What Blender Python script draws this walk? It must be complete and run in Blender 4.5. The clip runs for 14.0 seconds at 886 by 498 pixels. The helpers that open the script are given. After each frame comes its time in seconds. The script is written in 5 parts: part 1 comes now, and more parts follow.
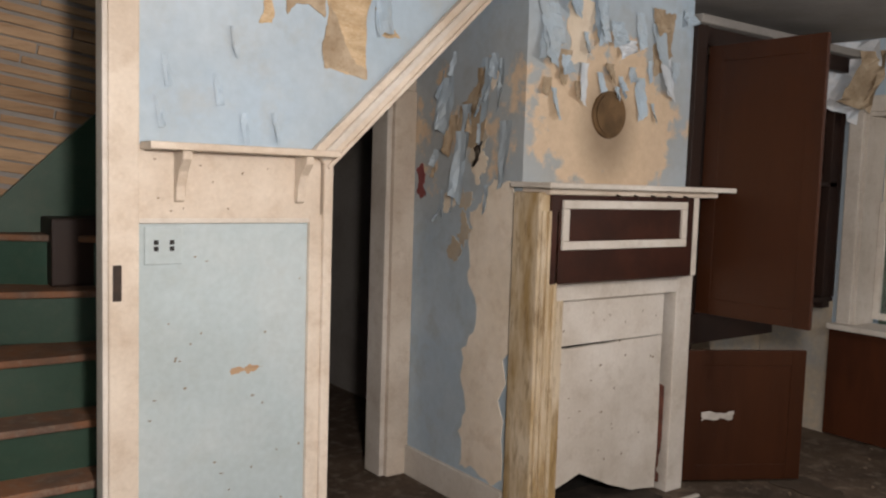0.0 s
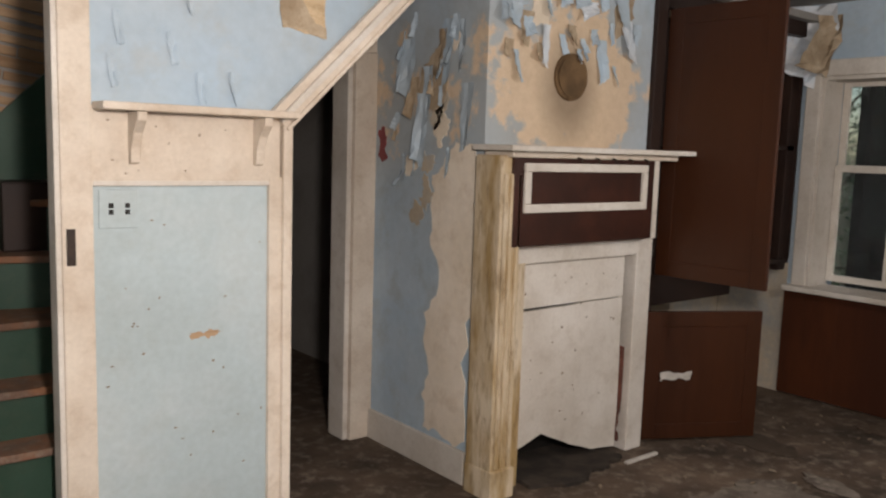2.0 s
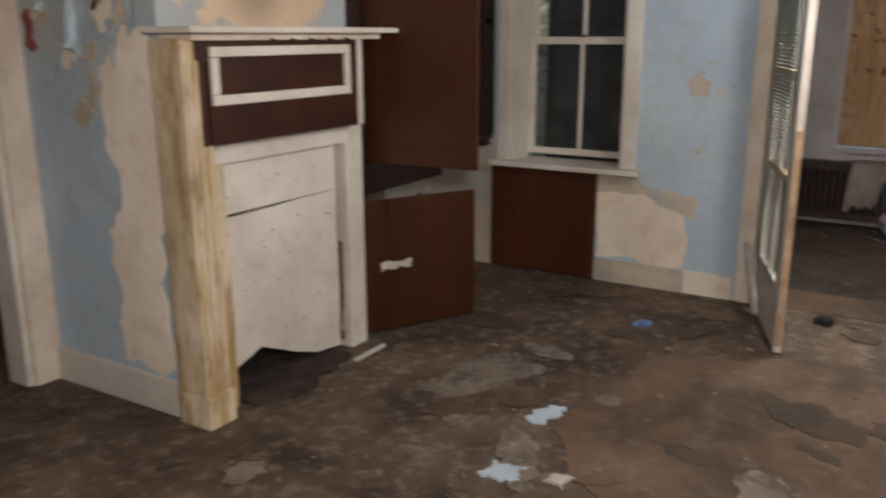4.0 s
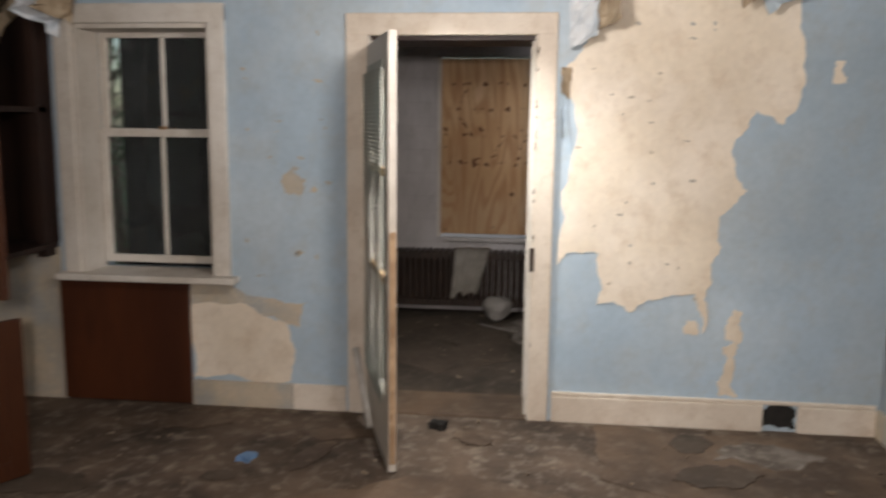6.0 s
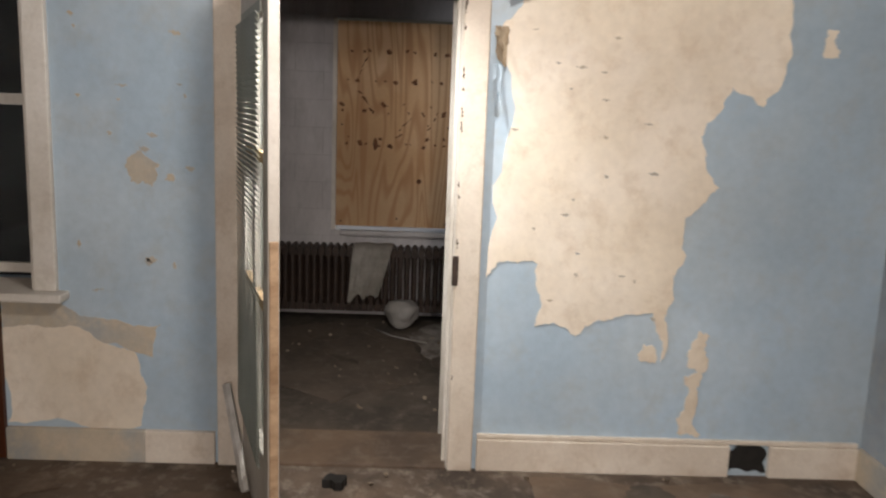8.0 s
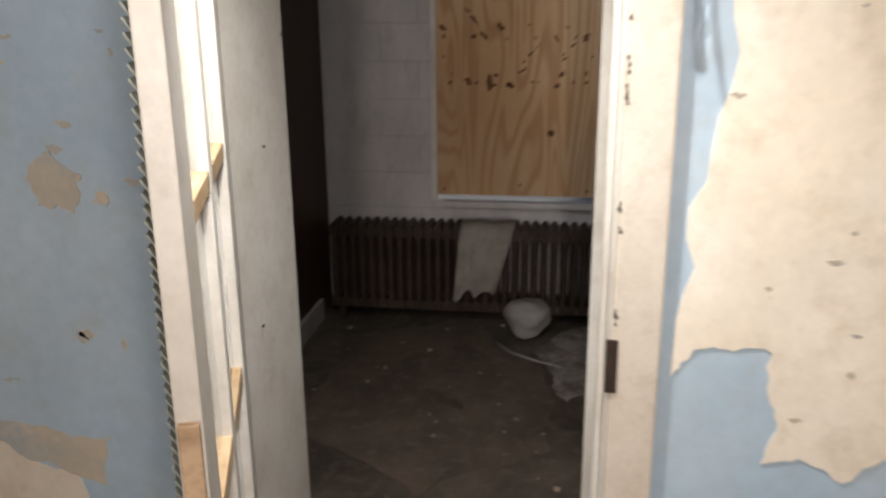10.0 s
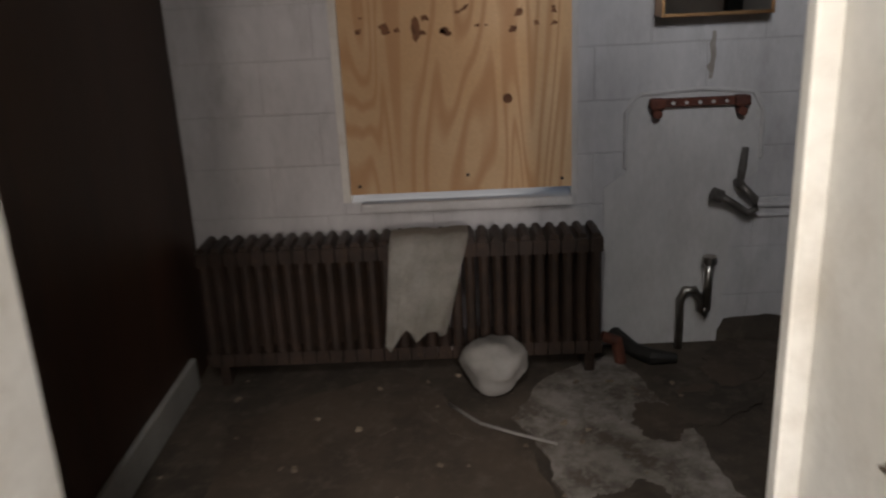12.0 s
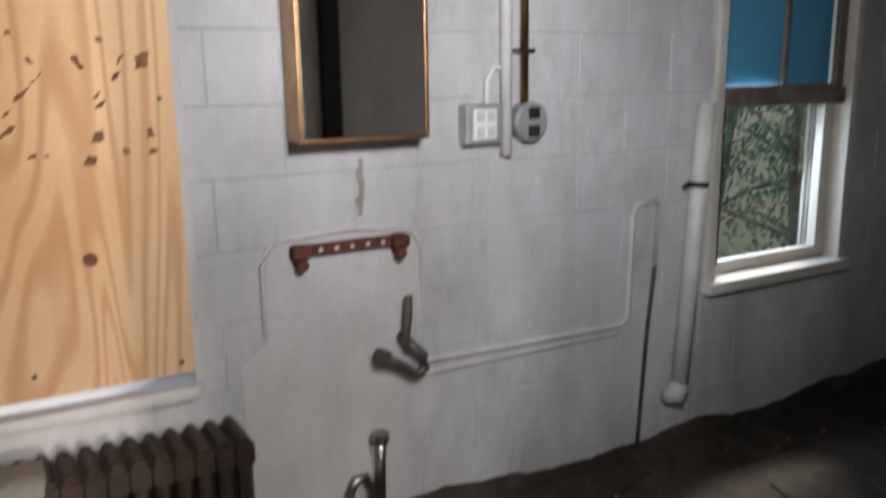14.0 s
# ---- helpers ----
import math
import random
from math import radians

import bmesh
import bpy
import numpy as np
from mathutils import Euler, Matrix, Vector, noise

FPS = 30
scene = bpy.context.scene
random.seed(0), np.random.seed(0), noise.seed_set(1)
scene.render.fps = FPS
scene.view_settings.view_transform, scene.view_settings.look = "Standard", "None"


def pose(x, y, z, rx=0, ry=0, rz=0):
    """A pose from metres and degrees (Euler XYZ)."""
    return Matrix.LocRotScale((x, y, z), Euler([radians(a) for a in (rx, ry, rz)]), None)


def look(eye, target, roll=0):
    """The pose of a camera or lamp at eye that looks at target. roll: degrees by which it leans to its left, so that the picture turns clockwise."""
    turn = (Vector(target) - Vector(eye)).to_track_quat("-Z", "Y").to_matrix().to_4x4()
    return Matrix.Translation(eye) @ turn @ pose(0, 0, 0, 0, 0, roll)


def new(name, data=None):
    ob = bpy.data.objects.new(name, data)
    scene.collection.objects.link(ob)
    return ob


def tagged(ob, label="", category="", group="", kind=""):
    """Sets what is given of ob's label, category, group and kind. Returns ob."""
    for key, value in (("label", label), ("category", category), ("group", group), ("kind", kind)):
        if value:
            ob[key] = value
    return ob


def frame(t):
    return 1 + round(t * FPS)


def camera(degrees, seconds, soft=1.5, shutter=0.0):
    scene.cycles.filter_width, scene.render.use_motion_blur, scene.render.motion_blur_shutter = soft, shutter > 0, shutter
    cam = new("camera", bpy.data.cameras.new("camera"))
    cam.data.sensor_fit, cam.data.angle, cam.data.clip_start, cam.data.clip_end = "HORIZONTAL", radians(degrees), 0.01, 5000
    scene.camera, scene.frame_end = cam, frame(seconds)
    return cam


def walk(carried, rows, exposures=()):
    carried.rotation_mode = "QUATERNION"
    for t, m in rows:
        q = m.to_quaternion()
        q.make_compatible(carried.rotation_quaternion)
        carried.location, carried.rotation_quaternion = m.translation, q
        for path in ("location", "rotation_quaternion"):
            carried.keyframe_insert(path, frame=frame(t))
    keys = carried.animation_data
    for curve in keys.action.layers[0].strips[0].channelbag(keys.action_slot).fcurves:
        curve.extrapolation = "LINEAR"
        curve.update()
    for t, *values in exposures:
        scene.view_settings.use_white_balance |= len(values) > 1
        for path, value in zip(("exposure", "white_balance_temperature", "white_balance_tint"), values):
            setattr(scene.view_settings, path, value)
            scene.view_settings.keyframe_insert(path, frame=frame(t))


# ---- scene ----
cam = camera(56.5, 14.0, soft=2.2, shutter=0.6)
PATH = [
    (0, (-0.274, 0.479, 1.696), (0.907, 2.085, 1.535), 1.8),
    (0.5, (-0.272, 0.494, 1.69), (0.927, 2.086, 1.518), 1.6),
    (1, (-0.268, 0.483, 1.688), (0.948, 2.059, 1.494), 1.6),
    (1.5, (-0.265, 0.49, 1.679), (0.971, 2.048, 1.458), 1.8),
    (2, (-0.265, 0.487, 1.682), (0.985, 2.03, 1.442), 1.8),
    (4.5, (0.112, 0.724, 1.672), (1.886, 1.481, 1.145), -0.1),
    (5, (0.22, 0.693, 1.701), (2.094, 1.209, 1.228), -0.5),
    (5.5, (0.526, 0.647, 1.712), (2.452, 1.052, 1.359), -1.4),
    (6, (0.726, 0.665, 1.712), (2.691, 0.878, 1.41), 0.6),
    (6.5, (0.971, 0.819, 1.696), (2.954, 0.781, 1.436), 1.2),
    (7, (1.126, 0.869, 1.664), (3.096, 0.728, 1.349), 1.1),
    (9.5, (3.127, 0.709, 1.753), (5.06, 0.896, 1.276), 2.0),
    (10, (3.518, 0.797, 1.776), (5.416, 1.071, 1.209), -0.5),
    (10.5, (3.839, 0.788, 1.782), (5.651, 1.415, 1.212), -0.0),
    (11, (4.203, 0.905, 1.635), (6.057, 1.431, 1.098), -0.1),
    (11.5, (4.529, 1.031, 1.6), (6.436, 1.218, 1.026), -3.1),
    (12, (4.918, 1.058, 1.526), (6.82, 1.103, 0.911), -2.8),
    (12.5, (5.232, 1.133, 1.48), (7.117, 0.906, 0.85), -1.6),
    (13, (5.545, 1.206, 1.511), (7.363, 0.645, 0.895), -2.5),
    (13.5, (5.712, 1.124, 1.498), (7.452, 0.324, 0.92), -2.1),
    (14, (5.841, 1.08, 1.562), (7.548, 0.126, 1.14), -0.8),
]
from mathutils import geometry
U = 0.93  # metres in one unit of the plan


def up(p):
    return Vector(p) * U


EXPOSURES = [(0, 0.0), (7, 0.0), (9.5, 0.0), (10.3, -0.2), (11.0, -0.5), (11.5, -0.2), (12.0, 0.35), (12.5, 0.8), (13.0, 1.3), (13.5, 1.6), (14.0, 1.8)]
walk(cam, [(t, look(up(e), up(g), r)) for t, e, g, r in PATH], EXPOSURES)

# ---- world and light ----
world = bpy.data.worlds.new("world")
scene.world = world
world.use_nodes = True
wn = world.node_tree.nodes
sky = wn.new("ShaderNodeTexSky")
sky.sky_type = "NISHITA"
sky.sun_disc = False
sky.sun_elevation = radians(22)
sky.sun_rotation = radians(200)
wn["Background"].inputs["Strength"].default_value = 0.08
world.node_tree.links.new(sky.outputs["Color"], wn["Background"].inputs["Color"])


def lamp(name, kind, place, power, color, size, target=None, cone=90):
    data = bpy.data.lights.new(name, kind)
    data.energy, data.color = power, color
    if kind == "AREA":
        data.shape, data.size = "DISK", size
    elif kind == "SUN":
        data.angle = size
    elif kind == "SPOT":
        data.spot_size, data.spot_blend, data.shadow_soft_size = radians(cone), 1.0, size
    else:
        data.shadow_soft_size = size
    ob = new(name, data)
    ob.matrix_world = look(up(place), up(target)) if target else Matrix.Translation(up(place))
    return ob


# Added fixed lamps in place of one torch that moves with the camera.
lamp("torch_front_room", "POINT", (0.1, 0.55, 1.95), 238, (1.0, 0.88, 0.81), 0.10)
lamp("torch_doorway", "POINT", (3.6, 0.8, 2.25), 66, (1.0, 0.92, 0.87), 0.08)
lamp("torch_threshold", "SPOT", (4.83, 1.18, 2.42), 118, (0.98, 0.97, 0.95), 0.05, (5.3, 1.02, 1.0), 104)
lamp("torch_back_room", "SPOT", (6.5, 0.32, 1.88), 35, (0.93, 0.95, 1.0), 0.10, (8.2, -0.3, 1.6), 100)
lamp("window_daylight", "AREA", (8.5, -1.9, 1.15), 2.2, (0.72, 0.86, 1.0), 0.7, (6.6, -1.2, 0.4))
lamp("sun", "SUN", (12, -6, 9), 1.0, (1.0, 0.96, 0.9), radians(12), (8, -2, 0))


# ---- materials ----
def mat(name, c1, c2, rough=0.8, scale=3.0, fine=60.0, bump=0.25, c3=None, amount=0.55, metal=0.0, stretch=(1, 1, 1), lo=0.42, hi=0.62, spec=0.3, shared=False):
    """Two-scale noise paint: c1 to c2 over large stains, c3 in small specks, grain in the bump."""
    m = bpy.data.materials.new(name)
    m.use_nodes = True
    n, l = m.node_tree.nodes, m.node_tree.links
    b = n["Principled BSDF"]
    co = n.new("ShaderNodeTexCoord")
    mp = n.new("ShaderNodeMapping")
    mp.inputs["Scale"].default_value = stretch
    if shared:  # pieces on one mesh: grain runs on over the whole wall
        l.new(n.new("ShaderNodeNewGeometry").outputs["Position"], mp.inputs["Vector"])
    else:
        l.new(co.outputs["Object"], mp.inputs["Vector"])

    def noise_node(sc, detail, rgh=0.6):
        t = n.new("ShaderNodeTexNoise")
        t.inputs["Scale"].default_value, t.inputs["Detail"].default_value, t.inputs["Roughness"].default_value = sc, detail, rgh
        l.new(mp.outputs["Vector"], t.inputs["Vector"])
        return t

    def ramp(src, a, z):
        r = n.new("ShaderNodeMapRange")
        r.inputs["From Min"].default_value, r.inputs["From Max"].default_value = a, z
        l.new(src, r.inputs["Value"])
        return r.outputs["Result"]

    def mix(f, a, z):
        x = n.new("ShaderNodeMix")
        x.data_type = "RGBA"
        l.new(f, x.inputs["Factor"])
        for v, s in ((a, x.inputs["A"]), (z, x.inputs["B"])):
            if isinstance(v, tuple):
                s.default_value = (*v, 1)
            else:
                l.new(v, s)
        return x.outputs["Result"]

    big, small = noise_node(scale, 8), noise_node(fine, 6)
    col = mix(ramp(big.outputs["Fac"], lo, hi), c1, c2)
    if c3:
        mid = noise_node(scale * 4.3, 9, 0.7)
        f = n.new("ShaderNodeMath")
        f.operation = "MULTIPLY"
        f.inputs[1].default_value = amount
        l.new(ramp(mid.outputs["Fac"], 0.50, 0.70), f.inputs[0])
        col = mix(f.outputs["Value"], col, c3)
    wide = noise_node(scale * 0.45, 4, 0.5)
    soil = mix(ramp(wide.outputs["Fac"], 0.35, 0.65), (0.80, 0.78, 0.75), (1.05, 1.05, 1.05))
    gs = n.new("ShaderNodeMix")
    gs.data_type, gs.blend_type = "RGBA", "MULTIPLY"
    gs.inputs["Factor"].default_value = 1.0
    l.new(col, gs.inputs["A"])
    l.new(soil, gs.inputs["B"])
    col = gs.outputs["Result"]
    grain = mix(ramp(small.outputs["Fac"], 0.3, 0.75), (0.93, 0.93, 0.93), (1.04, 1.04, 1.04))
    g = n.new("ShaderNodeMix")
    g.data_type, g.blend_type = "RGBA", "MULTIPLY"
    g.inputs["Factor"].default_value = 1.0
    l.new(col, g.inputs["A"])
    l.new(grain, g.inputs["B"])
    l.new(g.outputs["Result"], b.inputs["Base Color"])
    b.inputs["Roughness"].default_value, b.inputs["Metallic"].default_value = rough, metal
    b.inputs["Specular IOR Level"].default_value = spec
    bp = n.new("ShaderNodeBump")
    bp.inputs["Strength"].default_value, bp.inputs["Distance"].default_value = bump * 0.6, 0.008
    add = n.new("ShaderNodeMath")
    l.new(big.outputs["Fac"], add.inputs[0])
    l.new(small.outputs["Fac"], add.inputs[1])
    l.new(add.outputs["Value"], bp.inputs["Height"])
    l.new(bp.outputs["Normal"], b.inputs["Normal"])
    return m


BLUE = mat("blue_wallpaper", (0.40, 0.51, 0.61), (0.46, 0.55, 0.62), 0.5, 1.6, 25, 0.3, (0.42, 0.45, 0.45), 0.5)
PANELBLUE = mat("pale_blue_paint", (0.47, 0.57, 0.61), (0.52, 0.60, 0.63), 0.5, 1.8, 40, 0.12, (0.42, 0.47, 0.46), 0.3)
PAPERBACK = mat("paper_backing_brown", (0.34, 0.265, 0.18), (0.47, 0.385, 0.28), 0.85, 9, 60, 0.4, (0.25, 0.17, 0.09), 0.6)
SILVERPAPER = mat("pale_paper_curl", (0.60, 0.67, 0.74), (0.72, 0.75, 0.78), 0.4, 8, 50, 0.2)
PLASTER = mat("bare_plaster", (0.80, 0.71, 0.58), (0.85, 0.77, 0.66), 0.85, 2.2, 25, 0.4, (0.62, 0.50, 0.37), 0.55)
GREYPLASTER = mat("stained_plaster", (0.50, 0.43, 0.33), (0.38, 0.38, 0.36), 0.9, 3, 35, 0.4, (0.60, 0.50, 0.37), 0.7)
CREAM = mat("cream_gloss_paint", (0.72, 0.65, 0.56), (0.62, 0.54, 0.45), 0.45, 2.5, 70, 0.15, (0.46, 0.36, 0.26), 0.5)
WHITE = mat("dirty_white_paint", (0.70, 0.67, 0.62), (0.62, 0.58, 0.52), 0.5, 2.5, 60, 0.15, (0.40, 0.34, 0.27), 0.35)
STAINED = mat("smoke_stained_paint", (0.66, 0.57, 0.43), (0.40, 0.28, 0.13), 0.55, 7, 60, 0.3, (0.20, 0.13, 0.06), 0.8, stretch=(1, 1, 0.25))
BROWN = mat("red_brown_varnish", (0.056, 0.018, 0.0065), (0.036, 0.0115, 0.0045), 0.4, 2, 40, 0.15, (0.065, 0.023, 0.010), 0.5, stretch=(1, 1, 0.2))
# Lighter copy of the red-brown varnish; the board's stronger light is in the colour.
REDBOARD = mat("red_brown_board", (0.085, 0.026, 0.010), (0.052, 0.016, 0.007), 0.45, 2, 40, 0.15, (0.035, 0.012, 0.006), 0.5, stretch=(1, 1, 0.2))
DARKBROWN = mat("dark_brown_paint", (0.026, 0.013, 0.009), (0.018, 0.010, 0.008), 0.55, 3, 40, 0.2)
MAROON = mat("maroon_frieze_paint", (0.034, 0.0105, 0.006), (0.052, 0.016, 0.009), 0.5, 6, 50, 0.2)
FLOOR = mat("dirty_brown_floor", (0.135, 0.097, 0.070), (0.050, 0.037, 0.028), 0.8, 2.6, 22, 0.9, (0.27, 0.225, 0.18), 0.8, lo=0.36, hi=0.64)
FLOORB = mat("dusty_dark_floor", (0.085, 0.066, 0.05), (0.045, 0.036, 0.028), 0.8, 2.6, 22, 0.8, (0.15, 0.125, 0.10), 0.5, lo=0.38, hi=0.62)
LINO = mat("torn_lino", (0.140, 0.095, 0.064), (0.072, 0.051, 0.037), 0.65, 2.0, 30, 0.7, (0.21, 0.165, 0.125), 0.6)
PALELINO = mat("pale_plaster_dust", (0.20, 0.17, 0.145), (0.10, 0.082, 0.066), 0.9, 5, 40, 0.5, (0.30, 0.27, 0.235), 0.8)
BLOCK = mat("whitewashed_block", (0.64, 0.625, 0.635), (0.42, 0.41, 0.42), 0.5, 2.0, 35, 0.3, (0.33, 0.31, 0.30), 0.45, stretch=(1, 1, 0.45), lo=0.36, hi=0.66, shared=True)
MORTAR = mat("whitewashed_mortar", (0.58, 0.565, 0.57), (0.36, 0.35, 0.355), 0.6, 2.0, 50, 0.3, stretch=(1, 1, 0.45), lo=0.36, hi=0.66)
SMOOTH = mat("smooth_white_render", (0.64, 0.625, 0.625), (0.46, 0.445, 0.44), 0.55, 2, 50, 0.2, (0.42, 0.39, 0.37), 0.35, stretch=(1, 1, 0.5), lo=0.36, hi=0.66)
GREENP = mat("dark_green_paint", (0.022, 0.056, 0.037), (0.032, 0.068, 0.048), 0.5, 2.5, 50, 0.2, (0.06, 0.08, 0.055), 0.5)
TREAD = mat("worn_wood_tread", (0.20, 0.095, 0.05), (0.12, 0.08, 0.06), 0.75, 6, 60, 0.3, (0.20, 0.165, 0.13), 0.8)
LATH = mat("old_lath_wood", (0.46, 0.32, 0.20), (0.30, 0.19, 0.11), 0.85, 4, 60, 0.4, (0.18, 0.11, 0.06), 0.6, stretch=(0.3, 1, 2))
# Grey for plaster in unlit areas; part of their shadow is in this colour.
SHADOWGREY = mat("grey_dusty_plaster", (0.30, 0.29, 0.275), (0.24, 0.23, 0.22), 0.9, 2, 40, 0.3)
IRON = mat("rusty_brown_iron", (0.040, 0.026, 0.020), (0.026, 0.018, 0.014), 0.45, 8, 60, 0.3, (0.10, 0.058, 0.035), 0.5, shared=True)
RUST = mat("red_rust", (0.125, 0.042, 0.026), (0.075, 0.028, 0.020), 0.8, 20, 90, 0.5)
CHROME = mat("tarnished_chrome", (0.42, 0.40, 0.37), (0.24, 0.21, 0.18), 0.35, 12, 60, 0.1, metal=1.0)
PIPEGREY = mat("dull_grey_pipe", (0.15, 0.135, 0.125), (0.09, 0.08, 0.072), 0.5, 15, 60, 0.2, metal=0.6)
COPPER = mat("copper_pipe", (0.50, 0.30, 0.15), (0.38, 0.21, 0.10), 0.35, 10, 60, 0.1, metal=1.0)
PVC = mat("white_plastic_pipe", (0.72, 0.71, 0.69), (0.62, 0.60, 0.58), 0.4, 6, 60, 0.05)
BOXGREY = mat("galvanised_box", (0.40, 0.41, 0.41), (0.32, 0.33, 0.33), 0.5, 10, 60, 0.1, metal=0.3)
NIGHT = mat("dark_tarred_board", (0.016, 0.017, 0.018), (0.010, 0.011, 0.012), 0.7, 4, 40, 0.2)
BLACK = mat("black_rubber", (0.014, 0.013, 0.012), (0.022, 0.02, 0.018), 0.6, 10, 60, 0.1)
CLOTH = mat("dirty_white_cloth", (0.56, 0.53, 0.48), (0.44, 0.41, 0.36), 0.95, 9, 90, 0.4, (0.36, 0.32, 0.26), 0.4)
SCRAPBLUE = mat("blue_scrap", (0.10, 0.19, 0.36), (0.14, 0.24, 0.40), 0.7, 12, 60, 0.2)
SCRAP = mat("pale_scrap_paper", (0.55, 0.53, 0.50), (0.42, 0.40, 0.37), 0.85, 10, 60, 0.2)
CHIP = mat("plaster_chips", (0.24, 0.19, 0.14), (0.13, 0.10, 0.075), 0.9, 12, 60, 0.2)
RED = mat("red_paint", (0.26, 0.07, 0.07), (0.20, 0.05, 0.055), 0.6, 12, 60, 0.1)
DARKRING = mat("stained_flue_brown", (0.19, 0.12, 0.06), (0.11, 0.07, 0.035), 0.8, 8, 50, 0.3)
BAG = mat("dusty_plastic", (0.30, 0.28, 0.26), (0.22, 0.205, 0.19), 0.6, 6, 40, 0.4)
LINOB = mat("dark_torn_lino", (0.088, 0.066, 0.049), (0.058, 0.044, 0.034), 0.75, 3.0, 30, 0.5, (0.14, 0.115, 0.09), 0.6)
BARK = mat("bark", (0.13, 0.11, 0.09), (0.19, 0.17, 0.14), 0.9, 6, 50, 0.4)
LEAF = mat("leaves", (0.10, 0.17, 0.10), (0.20, 0.28, 0.18), 0.5, 2, 30, 0.1)
BARE = mat("bare_yellow_wood", (0.50, 0.36, 0.22), (0.40, 0.27, 0.15), 0.8, 8, 60, 0.3)
WEATHERED = mat("weathered_brown_wood", (0.15, 0.115, 0.09), (0.22, 0.19, 0.16), 0.85, 9, 60, 0.4, (0.08, 0.06, 0.05), 0.5)
# Darker, greyer and more mottled version of the blue wallpaper.
GREYBLUE = mat("grimy_blue_paper", (0.33, 0.38, 0.43), (0.27, 0.30, 0.33), 0.6, 2.5, 25, 0.3, (0.45, 0.41, 0.35), 0.6)
SOOT = mat("soot_and_ash", (0.030, 0.025, 0.021), (0.060, 0.047, 0.037), 0.95, 9, 40, 0.6)
SOIL = mat("leafy_soil", (0.07, 0.08, 0.04), (0.10, 0.08, 0.05), 0.95, 2, 20, 0.5)
LEFTWOOD = mat("dark_varnished_boarding", (0.055, 0.028, 0.017), (0.028, 0.015, 0.010), 0.5, 2.5, 50, 0.2, (0.075, 0.03, 0.016), 0.5, stretch=(1, 1, 0.15))
DUSTB = mat("bare_pale_floor", (0.27, 0.24, 0.215), (0.11, 0.09, 0.072), 0.9, 7, 40, 0.5, (0.34, 0.31, 0.28), 0.7, lo=0.40, hi=0.60)
SLAT = mat("grey_green_slat", (0.36, 0.38, 0.34), (0.28, 0.30, 0.26), 0.5, 5, 50, 0.1)


def grained(name, base, late, pale, across, along, scale):
    """Yellow softwood: wavy bands of late wood along the sheet, over fine pores."""
    m = mat(name, base, pale, 0.65, 1.5, 80, 0.12)
    n, l = m.node_tree.nodes, m.node_tree.links
    b = n["Principled BSDF"]
    co, mp = n.new("ShaderNodeTexCoord"), n.new("ShaderNodeMapping")
    mp.inputs["Scale"].default_value = (1, across, along)
    l.new(co.outputs["Object"], mp.inputs["Vector"])
    w = n.new("ShaderNodeTexNoise")
    w.inputs["Scale"].default_value, w.inputs["Detail"].default_value, w.inputs["Distortion"].default_value = scale, 1.5, 0.6
    l.new(mp.outputs["Vector"], w.inputs["Vector"])
    rings = n.new("ShaderNodeMath")
    rings.operation = "MULTIPLY"
    rings.inputs[1].default_value = 95.0
    l.new(w.outputs["Fac"], rings.inputs[0])
    sine = n.new("ShaderNodeMath")
    sine.operation = "SINE"
    l.new(rings.outputs["Value"], sine.inputs[0])
    r = n.new("ShaderNodeMapRange")
    r.inputs["From Min"].default_value, r.inputs["From Max"].default_value, r.inputs["To Max"].default_value = -0.2, 1.0, 0.62
    l.new(sine.outputs["Value"], r.inputs["Value"])
    x = n.new("ShaderNodeMix")
    x.data_type = "RGBA"
    l.new(r.outputs["Result"], x.inputs["Factor"])
    l.new(b.inputs["Base Color"].links[0].from_socket, x.inputs["A"])
    x.inputs["B"].default_value = (*late, 1)
    l.new(x.outputs["Result"], b.inputs["Base Color"])
    return m


